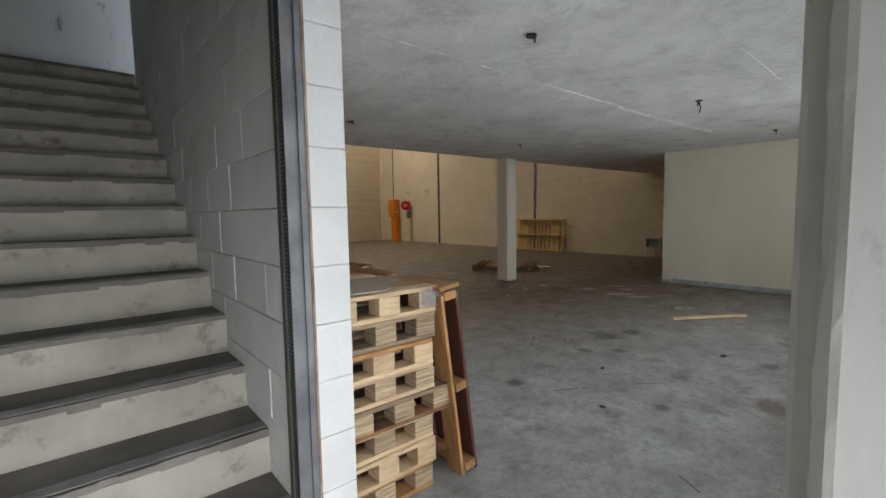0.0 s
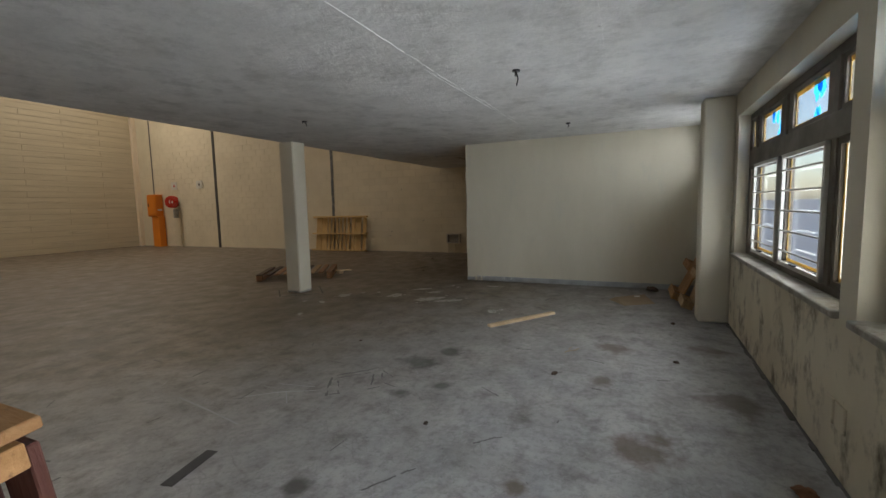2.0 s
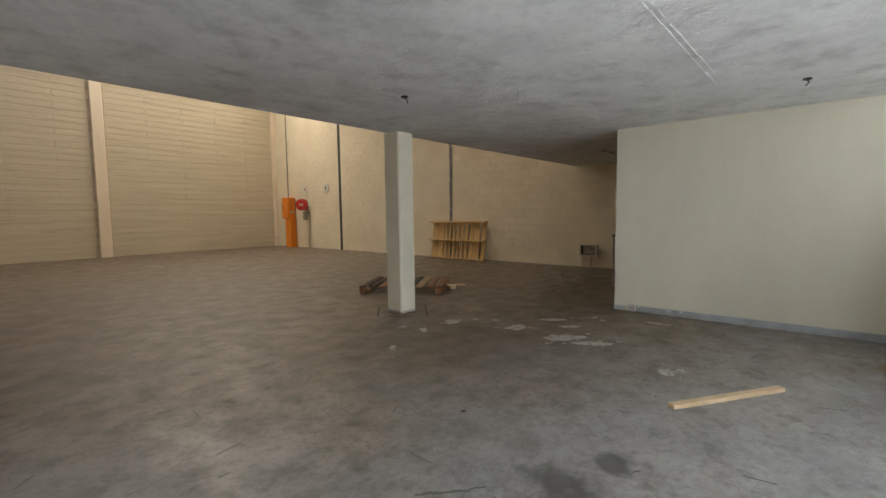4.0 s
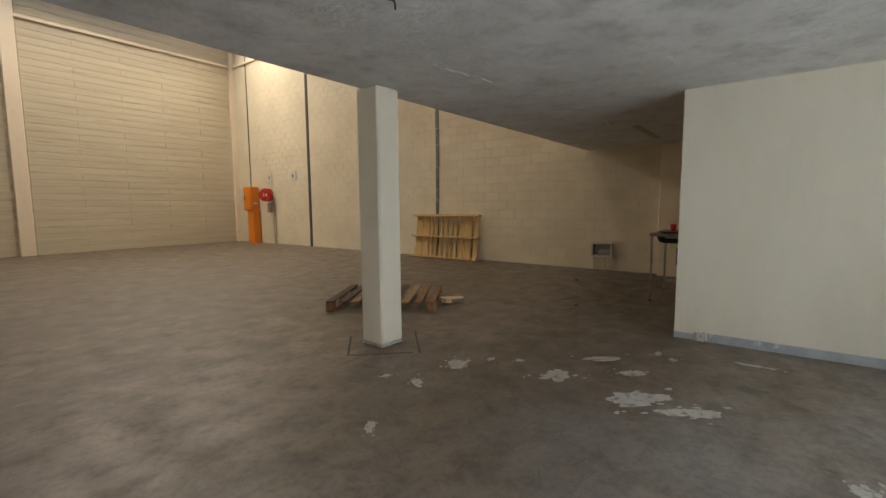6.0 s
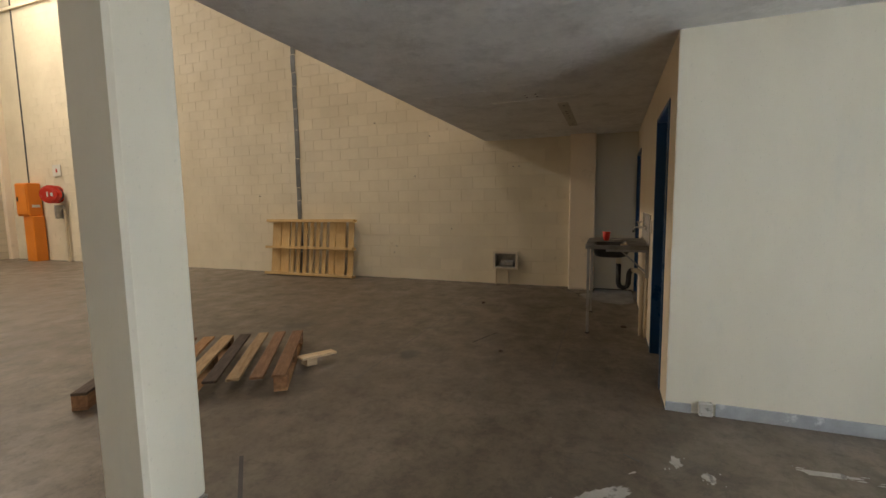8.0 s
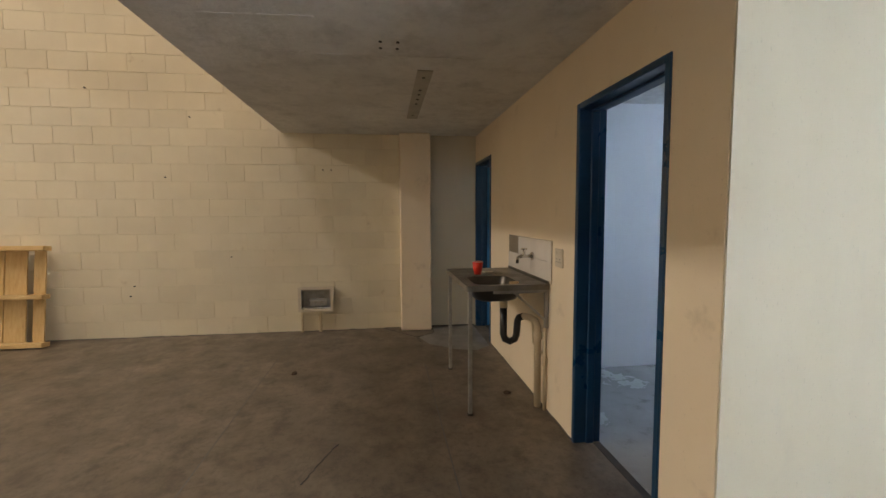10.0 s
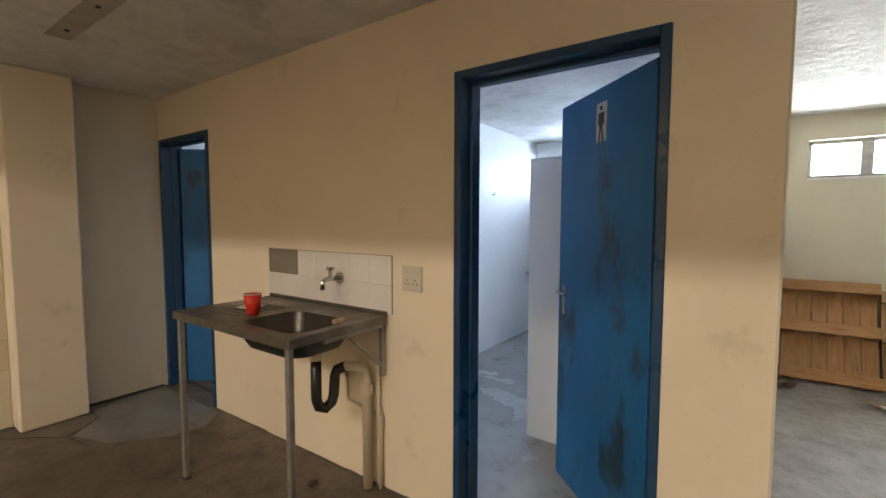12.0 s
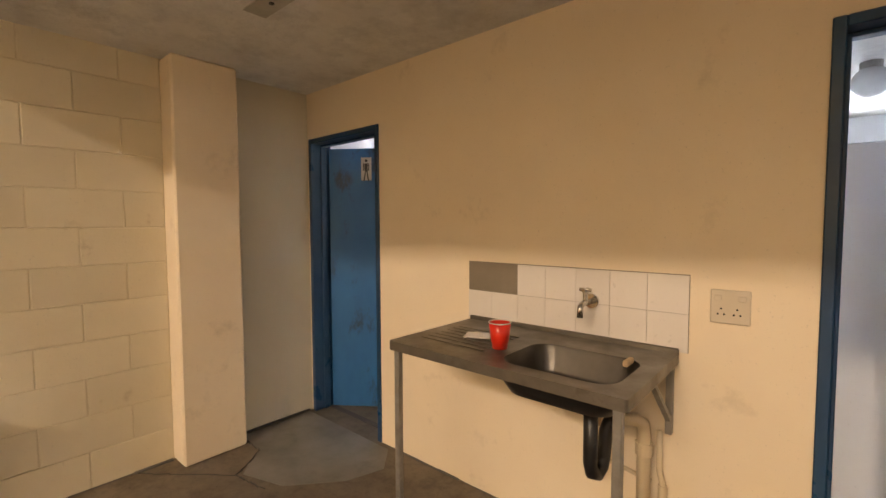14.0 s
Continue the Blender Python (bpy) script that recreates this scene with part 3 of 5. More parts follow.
up = [bm.verts.new((x, y, 0.0025)) for x, y in ring]
dn = [bm.verts.new((x, y, 0.0)) for x, y in ring]
bm.faces.new(up)
for i in range(9):
    bm.faces.new((up[i], up[(i + 1) % 9], dn[(i + 1) % 9], dn[i]))
structure("floor_screed", bm, M_screed, "smoother pale screed patch by the door", "floor patch")
structure("floor_joint", boxes((8.9, 11.2, 4.388, 4.396, 0, 0.0015), (8.2, 12.4, 5.848, 5.854, 0, 0.0015)), M_scuff, "thin dark control joint in the floor", "joint")
bm = bmesh.new()
for x0, y0, x1, y1 in ((12.62, 4.78, 12.15, 4.4), (12.15, 4.4, 12.32, 4.18), (12.15, 4.4, 11.9, 4.36), (9.39, 5.23, 9.78, 5.08), (12.32, 4.18, 12.5, 4.17)):
    n = 6
    for i in range(n):
        a = Vector((x0 + (x1 - x0) * i / n, y0 + (y1 - y0) * i / n, 0.001))
        b = Vector((x0 + (x1 - x0) * (i + 1) / n, y0 + (y1 - y0) * (i + 1) / n, 0.001))
        a.x += random.uniform(-0.01, 0.01)
        b.y += random.uniform(-0.01, 0.01)
        cyl(bm, a, b, random.uniform(0.003, 0.006), seg=5)
structure("floor_crack", bm, M_dark, "dark crack in the concrete floor", "crack")


def blob(x, y, rx, ry, turn, seed, z=0.002, n=72):
    """A flat ragged patch with small flakes round it."""
    random.seed(seed)
    bm = bmesh.new()
    c, s = math.cos(radians(turn)), math.sin(radians(turn))
    flakes = [(0, 0, 1.0)] + [(random.uniform(-1.3, 1.3), random.uniform(-1.5, 1.5), random.uniform(0.05, 0.16)) for _ in range(7)]
    for fu, fv, size in flakes:
        up, dn = [], []
        count = n if size == 1.0 else 12
        for i in range(count):
            a = 2 * math.pi * i / count
            q = Vector((math.cos(a), math.sin(a), seed * 3.7 + fu))
            rr = size * (0.72 + 0.42 * noise.noise(q * 1.6) + 0.22 * noise.noise(q * 4.5) + 0.12 * noise.noise(q * 11))
            u, v = rx * (fu + rr * math.cos(a)), ry * (fv + rr * math.sin(a))
            px, py = x + u * c - v * s, y + u * s + v * c
            up.append(bm.verts.new((px, py, z)))
            dn.append(bm.verts.new((px, py, 0.0)))
        bm.faces.new(up)
        for i in range(count):
            bm.faces.new((up[i], up[(i + 1) % count], dn[(i + 1) % count], dn[i]))
    return bm


for k, (x, y, rx, ry, a) in enumerate(((6.51, 4.93, 0.17, 0.1, 20), (6.757, 4.15, 0.2, 0.11, -20), (7.34, 3.98, 0.22, 0.07, -50), (7.15, 3.665, 0.14, 0.08, -40),
                                       (6.68, 3.52, 0.27, 0.15, -50), (6.66, 3.2, 0.24, 0.1, -55), (6.225, 2.415, 0.1, 0.08, 0), (6.36, 2.33, 0.05, 0.04, 30),
                                       (6.763, 4.76, 0.06, 0.045, 0), (6.0, 4.97, 0.13, 0.05, 60), (5.95, 5.24, 0.06, 0.04, 0), (7.765, 3.61, 0.07, 0.04, 0),
                                       (7.67, 3.465, 0.05, 0.04, 0), (6.883, 4.54, 0.05, 0.04, 0), (5.31, 4.75, 0.11, 0.04, 40), (7.9, 2.9, 0.16, 0.03, -85))):
    structure("floor_paint_patch", blob(x, y, rx, ry, a, k), M_patch, "worn patch of white paint on the floor", "paint patch")

structure("skirting", boxes((8.408, 8.42, -0.19, 3.3, 0, 0.082), (8.408, 8.42, 3.44, 3.592, 0, 0.06)), M_skirt, "scuffed grey metal skirting strip", "skirting")
structure("skirting_end", boxes((8.385, 8.42, 3.32, 3.4, 0, 0.09), bevel=0.006), M_patch, "white skirting end block", "skirting")
# thin uneven dark strips along the foot of three walls
bm = bmesh.new()
random.seed(19)
x = 0.57
while x < 6.48:
    w = random.uniform(0.05, 0.2)
    box(bm, x, min(x + w, 6.5), SOUTH, SOUTH + random.uniform(0.012, 0.035), 0, random.uniform(0.003, 0.012))
    x += w
x = 8.44
while x < 11.8:
    w = random.uniform(0.05, 0.2)
    if not 8.6 < x < 9.62:
        box(bm, x, min(x + w, 11.79), 3.592, 3.592 + random.uniform(0.004, 0.014), 0, random.uniform(0.002, 0.009))
    x += w
y = 4.58
while y < 19.4:
    w = random.uniform(0.05, 0.3)
    box(bm, EAST - random.uniform(0.004, 0.02), EAST + 0.002, y, y + w, 0, random.uniform(0.002, 0.01))
    y += w
structure("floor_edge_strips", bm, M_scuff, "thin uneven dark strips where the floor meets the walls", "grime")
structure("skirting_dark", boxes((EAST - 0.014, EAST - 0.004, 3.62, 4.18, 0, 0.014)), M_dark, "dark floor edge under the wall", "skirting")

# ---- stair lobby ----
before = set(bpy.data.objects)
BLK = structure("wall_stair", boxes((0.172, 0.358, 1.325, 4.85, 0, 4.2)), M_grey_mortar, "grey painted concrete block stair wall", "wall")
structure("lintel", boxes((0.16, 0.37, 0.02, 1.32, 2.44, 4.2)), M_ceiling, "concrete lintel above the opening", "wall")
bm = boxes((0.25, 0.36, -1.6, 0.033, 0, 4.2), bevel=0.008)
prev = None
for k in range(211):
    z = 0.02 * k
    w = 0.0016 * noise.noise((0, 0, z * 9)) + 0.0016 * noise.noise((3, 0, z * 31))
    u = 0.002 * noise.noise((7, 0, z * 11)) + 0.002 * noise.noise((5, 0, z * 37))
    chip = max(0.0, noise.noise((1.5, 2.5, z * 5)) - 0.25) * 0.014
    ring = [bm.verts.new(p) for p in ((0.252, -0.002 + u * 0.4, z), (0.178, -0.002 + u - chip * 0.3, z), (0.162 + w, -0.006 + u - chip, z), (0.152 + w + chip * 0.4, -0.018, z),
                                      (0.150 + w * 0.2, -0.026, z), (0.150, -0.3, z), (0.150, -1.6, z))]
    if prev:
        for p in range(6):
            bm.faces.new((prev[p], prev[p + 1], ring[p + 1], ring[p]))
    prev = ring
structure("wall_lobby_jamb", bm, M_jamb, "chipped white painted door jamb wall", "wall")
# unseen wall; takes the darker step material so less light bounces onto the stair
structure("wall_lobby_west", boxes((-1.75, -1.55, -1.6, 5.7, 0, 5.4)), M_step, "unseen lobby wall, dark grey to cut bounced light", "wall")
structure("wall_landing", boxes((-1.75, 0.16, 5.6, 5.7, 0, 5.4), (0.16, 2.2, 5.6, 5.7, 2.69, 5.4)), M_jamb, "pale painted landing wall", "wall")
structure("wall_landing_east", boxes((2.0, 2.2, 4.85, 5.6, 2.69, 5.4)), M_jamb, "pale painted landing side wall", "wall")
# unseen; the low slab south of 0.45 is added to dim the upper stair
structure("ceiling_lobby", boxes((-1.75, 0.37, 0.45, 4.6, 4.2, 4.4), (-1.55, 0.16, -1.6, 0.45, 2.69, 2.9), (-1.55, 0.16, 0.35, 0.45, 2.9, 4.2)), M_ceiling, "unseen grey concrete ceiling, low part added to shade the stair", "ceiling")
structure("ceiling_landing", boxes((-1.75, 2.2, 4.6, 5.7, 5.2, 5.4)), M_ceiling, "grey concrete landing ceiling", "ceiling")
structure("wall_entrance", wall_with_holes(-1.75, 0.36, 0, 4.2, [(-1.5, 0.1, 0, 2.4)], lambda a, b, c, d: (a, b, -1.6, -1.4, c, d)), M_jamb,
          "plain wall round the entrance", "wall")
structure("wall_landing_front", boxes((-1.75, 0.37, 4.5, 4.6, 4.2, 5.4)), M_jamb, "plain wall above the stair", "wall")

# out-of-view beam, added to block the entrance lamp from the upper steps
structure("stair_light_block", boxes((-1.55, 0.15, 0.35, 0.45, 1.97, 2.69)), M_jamb, "unseen beam added to keep light off the upper stair", "wall")
stair = thing("staircase", "rough cast concrete stair with dirty treads", "staircase", kind="structure")
RISE, GO = 0.179, 0.274
random.seed(11)
for n in range(1, 16):
    y, z = 1.623 + GO * (n - 3), 0.03 + RISE * n
    deep = GO + 0.02 if n < 15 else 0.68
    bm = boxes((-1.55, 0.168, y, y + deep, max(z - 0.4, 0), z - 0.022))
    part("riser", bm, M_step, stair)
    bm = bmesh.new()
    x = -1.55
    while x < 0.165:
        w = min(random.uniform(0.05, 0.14), 0.168 - x)
        box(bm, x, x + w, y - random.uniform(-0.004, 0.008), y + deep, z - 0.022 - random.uniform(0, 0.012), z - 0.0)
        x += w
    part("tread", bm, M_tread, stair, "dirty worn tread")
    part("nosing", boxes(*[(-1.55, 0.168, y + 0.018 + 0.014 * q, y + 0.026 + 0.014 * q, z, z + 0.003) for q in range(5)]), M_strip, stair,
         "grooved grey tread strip")
guide = thing("shutter_guide", "dark grey galvanised shutter guide rail on the wall end", "guide rail", kind="structure")
part("channel", boxes((0.155, 0.172, 1.30, 1.345, 0, 4.2), (0.155, 0.205, 1.306, 1.325, 0, 4.2), (0.2, 0.226, 1.296, 1.325, 0, 4.2)), M_channel, guide)
bm = bmesh.new()
for k in range(300):
    box(bm, 0.1535, 0.157, 1.304, 1.343, 0.014 * k + 0.002, 0.014 * k + 0.009)
part("ribs", bm, M_dark, guide, "fine horizontal ribs")["kind"] = "stuff"
part("edge", boxes((0.222, 0.231, 1.292, 1.32, 0, 4.2)), M_rust, guide, "rusty edge of the guide")
# solid dark strip in place of the shadow between guide and blockwork
part("gap", boxes((0.15, 0.172, 1.345, 1.375, 0, 4.2)), M_dark, guide, "dark strip for the shadow gap beside the guide")

for ob in set(bpy.data.objects) - before:
    if ob.parent is None:
        ob.matrix_basis = Matrix.Translation((0.187, 0.015, 0)) @ ob.matrix_basis


# ---- windows ----
def big_window(name, x0, x1, mull, label):
    """Brown framed window: side lights, two casements with burglar bars, and a row of top lights with peeling film."""
    w = thing(name, label, "window", kind="structure")
    yb, yf, z0, zt, z1 = -0.37, -0.30, 0.8, 1.76, 2.2
    xs = [x0, *mull, x1]
    bm = boxes((x0, x1, yb, yf, z0, z0 + 0.05), (x0, x1, yb, yf, z1 - 0.06, z1), (x0, x0 + 0.05, yb, yf, z0, z1), (x1 - 0.05, x1, yb, yf, z0, z1), bevel=0.004)
    part("window_frame", bm, M_frame, w, "weathered brown window frame")
    part("transom", boxes((x0 + 0.05, x1 - 0.05, yb, yf + 0.006, zt - 0.075, zt + 0.075), bevel=0.004), M_frame, w)
    for x in mull:
        part("mullion", boxes((x - 0.035, x + 0.035, yb, yf + 0.004, z0 + 0.05, z1 - 0.06), bevel=0.004), M_frame, w)
    for a, b in zip(xs, xs[1:]):
        side = b - a < 0.7
        a, b = a + 0.04, b - 0.04
        s = part("sash", boxes((a, b, -0.345, -0.31, zt + 0.075, zt + 0.105), (a, b, -0.345, -0.31, z1 - 0.09, z1 - 0.06),
                               (a, a + (0.035 if side else 0.13), -0.345, -0.31, zt + 0.1, z1 - 0.08), (b - (0.035 if side else 0.1), b, -0.345, -0.31, zt + 0.1, z1 - 0.08)),
                 M_frame, w, "brown top light sash")
        g = part("pane", boxes((a, b, -0.336, -0.330, zt + 0.08, z1 - 0.07)), M_glass, s)
        g.visible_shadow = False
        lo, hi, za, zb = a + (0.035 if side else 0.13), b - (0.035 if side else 0.1), zt + 0.105, z1 - 0.09
        part("masking", boxes((lo, hi, -0.329, -0.326, zb - 0.03, zb), (lo, lo + 0.014, -0.329, -0.326, za, zb), (hi - 0.01, hi, -0.329, -0.326, za, zb),
                              (lo, hi, -0.329, -0.326, za, za + 0.014)), M_yellow_film, s, "torn yellow masking at the pane edge")
        random.seed(int(a * 100))
        bm = bmesh.new()
        for k in range(5):
            u, v, r = random.uniform(lo, lo + (hi - lo) * 0.5), random.uniform(za, zb - 0.03), random.uniform(0.03, 0.1)
            ring = [(u + r * random.uniform(0.5, 1) * math.cos(i), v + r * random.uniform(0.5, 1.2) * math.sin(i)) for i in np.arange(0, 6.28, 0.5)]
            bm.faces.new([bm.verts.new((min(max(px, lo), hi), -0.3255 - 0.0006 * k, min(max(pz, za), zb))) for px, pz in ring])
        part("film", bm, M_blue_film, s, "torn blue plastic film")
        s = part("casement", boxes((a, b, -0.345, -0.305, z0 + 0.05, z0 + 0.085), (a, b, -0.345, -0.305, zt - 0.11, zt - 0.075), (a, a + 0.045, -0.345, -0.305, z0 + 0.08, zt - 0.1),
                                   (b - 0.045, b, -0.345, -0.305, z0 + 0.08, zt - 0.1)), M_frame, w, "dark brown casement")
        g = part("pane", boxes((a, b, -0.336, -0.330, z0 + 0.06, zt - 0.08)), M_glass if not side else M_frost, s)
        g.visible_shadow = False
        part("masking", boxes((a + 0.045, b - 0.045, -0.329, -0.326, z0 + 0.085, z0 + 0.105), (a + 0.045, a + 0.06, -0.329, -0.326, z0 + 0.085, zt - 0.11),
                              (b - 0.06, b - 0.045, -0.329, -0.326, z0 + 0.085, zt - 0.11)), M_yellow_film, s, "yellow masking at the pane edge")
        if side:
            continue
        f = part("burglar_guard", boxes((a + 0.01, b - 0.01, -0.30, -0.275, z0 + 0.055, z0 + 0.085), (a + 0.01, b - 0.01, -0.30, -0.275, zt - 0.105, zt - 0.075),
                                        (a + 0.01, a + 0.04, -0.30, -0.275, z0 + 0.05, zt - 0.08), (b - 0.04, b - 0.01, -0.30, -0.275, z0 + 0.05, zt - 0.08), bevel=0.003),
                 M_guard, w, "white steel burglar guard frame")
        for k in range(5):
            z = z0 + 0.17 + k * 0.148
            part("bar", cyl(bmesh.new(), (a + 0.02, -0.272, z), (b - 0.02, -0.272, z), 0.007, seg=8), M_guard, f)
        part("stay", boxes(((a + b) / 2 - 0.05, (a + b) / 2 + 0.05, -0.272, -0.25, z0 + 0.09, z0 + 0.105), bevel=0.003), M_black, w, "black casement stay")
    part("window_sill", boxes((x0 - 0.005, x1 + 0.005, -0.30, -0.165, z0 - 0.035, z0 + 0.004), bevel=0.006), M_sill, w, "chipped white window sill")
    return w


big_window("window_1", 0.687, 3.467, (1.2, 2.15, 3.1), "brown framed window with burglar bars and torn film")
big_window("window_2", 3.657, 6.357, (4.167, 5.147, 6.067), "brown framed window with burglar bars and torn blue film")


def high_window(name, x0, x1, n):
    w = thing(name, "narrow high-level strip window in a grey frame", "window", kind="structure")
    part("window_frame", boxes((x0, x1, -0.36, -0.30, 1.84, 1.875), (x0, x1, -0.36, -0.30, 2.165, 2.2), (x0, x0 + 0.035, -0.36, -0.3, 1.84, 2.2),
                               (x1 - 0.035, x1, -0.36, -0.3, 1.84, 2.2)), M_galv, w)
    for i in range(1, n):
        x = x0 + (x1 - x0) * i / n
        part("mullion", boxes((x - 0.045, x + 0.045, -0.36, -0.295, 1.875, 2.165), bevel=0.004), M_galv, w)
    for i in range(n):
        a, b = x0 + (x1 - x0) * i / n, x0 + (x1 - x0) * (i + 1) / n
        part("pane", boxes((a, b, -0.336, -0.33, 1.86, 2.18)), M_glass, w).visible_shadow = False
    part("window_sill", boxes((x0, x1, -0.3, -0.19, 1.825, 1.843)), M_jamb, w)


high_window("window_3", W3[0], W3[1], 3)
high_window("window_4", W4[0], W4[1], 7)
high_window("window_5", W5[0], W5[1], 4)


# ---- doors ----
def door(name, x0, x1, hinge_x, angle, sign, label):
    """Pressed steel frame with a leaf that stands open into the room behind; angle is measured from the wall."""
    d = thing(name, label, "door", kind="structure")
    z1, y0, y1 = 2.1, 3.425, 3.602
    w = 0.036
    part("door_frame", boxes((x0, x0 + w, y0, y1, 0, z1), (x1 - w, x1, y0, y1, 0, z1), (x0 + w, x1 - w, y0, y1, z1 - w, z1),
                             (x0 + w, x0 + w + 0.014, y0 + 0.05, y0 + 0.1, 0, z1 - w), (x1 - w - 0.014, x1 - w, y0 + 0.05, y0 + 0.1, 0, z1 - w),
                             (x0 + w, x1 - w, y0 + 0.05, y0 + 0.1, z1 - w - 0.014, z1 - w), bevel=0.004), M_navy, d, "dark blue steel door frame")
    side = 1 if hinge_x < (x0 + x1) / 2 else -1
    width = x1 - x0 - 0.105
    m = pose(hinge_x, 3.445, 0, 0, 0, -side * angle)
    leaf = part("door_leaf", boxes((0 if side > 0 else -width, width if side > 0 else 0, -0.02, 0.02, 0.012, 2.04), bevel=0.003), M_blue, d, "worn blue painted door leaf")
    leaf.matrix_basis = m
    fx = side * width
    for s in (1, -1):
        part("handle_plate", boxes((fx - side * 0.06 - 0.015, fx - side * 0.06 + 0.015, s * 0.021 - 0.003, s * 0.021 + 0.003, 0.93, 1.09), bevel=0.002), M_galv, leaf)
        bm = cyl(bmesh.new(), (fx - side * 0.06, s * 0.02, 1.05), (fx - side * 0.06, s * 0.065, 1.05), 0.008, seg=10)
        cyl(bm, (fx - side * 0.06, s * 0.06, 1.05), (fx - side * 0.16, s * 0.06, 1.05), 0.008, seg=10)
        part("handle", bm, M_chrome, leaf, "chrome lever handle")
    for z in (0.25, 1.0, 1.75):
        part("hinge", cyl(bmesh.new(), (0, -0.024, z), (0, -0.024, z + 0.1), 0.01, seg=8), M_galv, leaf)
    if sign:
        cx, z = fx - side * 0.4, 1.78
        plate = part("sign", boxes((cx - 0.04, cx + 0.04, 0.02, 0.024, z + 0.015, z + 0.19)), M_guard, leaf, "silver sign with a black standing figure")
        bm = boxes((cx - 0.013, cx + 0.013, 0.024, 0.0255, z + 0.085, z + 0.145), (cx - 0.024, cx - 0.016, 0.024, 0.0255, z + 0.09, z + 0.145),
                   (cx + 0.016, cx + 0.024, 0.024, 0.0255, z + 0.09, z + 0.145))
        box(bm, -0.005, 0.005, 0, 0.0015, -0.04, 0.035, m=pose(cx - 0.011, 0.024, z + 0.05, 0, 10, 0))
        box(bm, -0.005, 0.005, 0, 0.0015, -0.04, 0.035, m=pose(cx + 0.011, 0.024, z + 0.05, 0, -10, 0))
        cyl(bm, (cx, 0.024, z + 0.165), (cx, 0.0255, z + 0.165), 0.011)
        part("pictogram", bm, M_black, leaf)
    part("threshold", boxes((x0 + 0.05, x1 - 0.05, 3.432, 3.476, 0, 0.004)), M_dark, d, "dark threshold strip")
    return d


door("door_1", 8.744, 9.62, 8.797, 44, True, "blue painted washroom door standing half open")
door("door_2", 11.8, 12.6, 12.55, 36, True, "blue painted washroom door standing ajar")

# ---- washroom ----
basin = thing("washbasin", "small white ceramic washbasin on the washroom wall", "washbasin")
bm = boxes((10.42, 10.82, -0.18, 0.16, 0.74, 0.8), bevel=0.02)
box(bm, 10.47, 10.77, -0.16, 0.1, 0.62, 0.74, bevel=0.03)
part("bowl", bm, M_ceramic, basin)
part("tap", tube(bmesh.new(), [(10.62, -0.13, 0.8), (10.62, -0.13, 0.87), (10.62, -0.04, 0.87)], 0.013), M_chrome, basin, smooth=True)
part("waste_pipe", tube(bmesh.new(), [(10.62, -0.03, 0.62), (10.62, -0.03, 0.45), (10.62, -0.18, 0.45)], 0.02), M_ceramic, basin, smooth=True)
t = thing("mirror", "small frameless mirror above the washbasin", "mirror")
part("glass", boxes((10.45, 10.7, SOUTH + 0.012, SOUTH + 0.018, 1.38, 1.68)), M_chrome, t)
lamp = thing("ceiling_lamp", "white glass globe lamp on the washroom ceiling", "ceiling lamp")
part("base", cyl(bmesh.new(), (9.43, 1.68, CEIL - 0.05), (9.43, 1.68, CEIL), 0.055), M_galv, lamp)
bm = bmesh.new()
bmesh.ops.create_uvsphere(bm, u_segments=20, v_segments=12, radius=0.095, matrix=Matrix.Translation((9.43, 1.68, CEIL - 0.12)))
part("globe", bm, M_ceramic, lamp, smooth=True)
for x in (1.0, 1.35, 1.7):
    t = thing("coat_hook", "small dark coat hook on the washroom wall", "coat hook", group="hooks on the washroom wall")
    part("hook", tube(bmesh.new(), [(10.85, x, 1.72), (10.82, x, 1.71), (10.81, x, 1.74)], 0.0035, 8), M_black, t)

# ---- sink unit ----
sink = thing("sink_unit", "stained stainless steel sink with drainboard on thin legs", "sink")
X0, X1, Y0, Y1, ZT = 10.03, 11.05, 3.595, 4.2, 0.945
bx0, bx1, by0, by1 = 10.1, 10.54, 3.78, 4.12


def rounded(x0, x1, y0, y1, r, z, n=5):
    pts = []
    for cx, cy, a0 in ((x1 - r, y1 - r, 0), (x0 + r, y1 - r, 90), (x0 + r, y0 + r, 180), (x1 - r, y0 + r, 270)):
        for i in range(n + 1):
            a = radians(a0 + 90 * i / n)
            pts.append((cx + r * math.cos(a), cy + r * math.sin(a), z))
    return pts


bm = bmesh.new()
outer = [bm.verts.new(p) for p in rounded(X0, X1, Y0, Y1, 0.012, ZT)]
hole = [bm.verts.new(p) for p in rounded(bx0, bx1, by0, by1, 0.08, ZT - 0.004)]
lip = [bm.verts.new(p) for p in rounded(X0, X1, Y0, Y1, 0.012, ZT - 0.04)]
k = len(outer)
for i in range(k):
    j = (i + 1) % k
    bm.faces.new((outer[i], outer[j], hole[j], hole[i]))
    bm.faces.new((outer[i], lip[i], lip[j], outer[j]))
part("worktop", bm, M_steel, sink)
bm = bmesh.new()
rings = [[bm.verts.new(p) for p in rounded(bx0 + s, bx1 - s, by0 + s, by1 - s, r, z)] for s, r, z in
         ((0, 0.08, ZT - 0.004), (0.008, 0.075, ZT - 0.018), (0.024, 0.07, ZT - 0.105), (0.034, 0.065, ZT - 0.12), (0.055, 0.06, ZT - 0.128))]
for a, b in zip(rings, rings[1:]):
    for i in range(k):
        bm.faces.new((a[i], a[(i + 1) % k], b[(i + 1) % k], b[i]))
bm.faces.new(rings[-1])
part("bowl", bm, M_bowl, sink, "brushed steel bowl", smooth=True)
bm = bmesh.new()
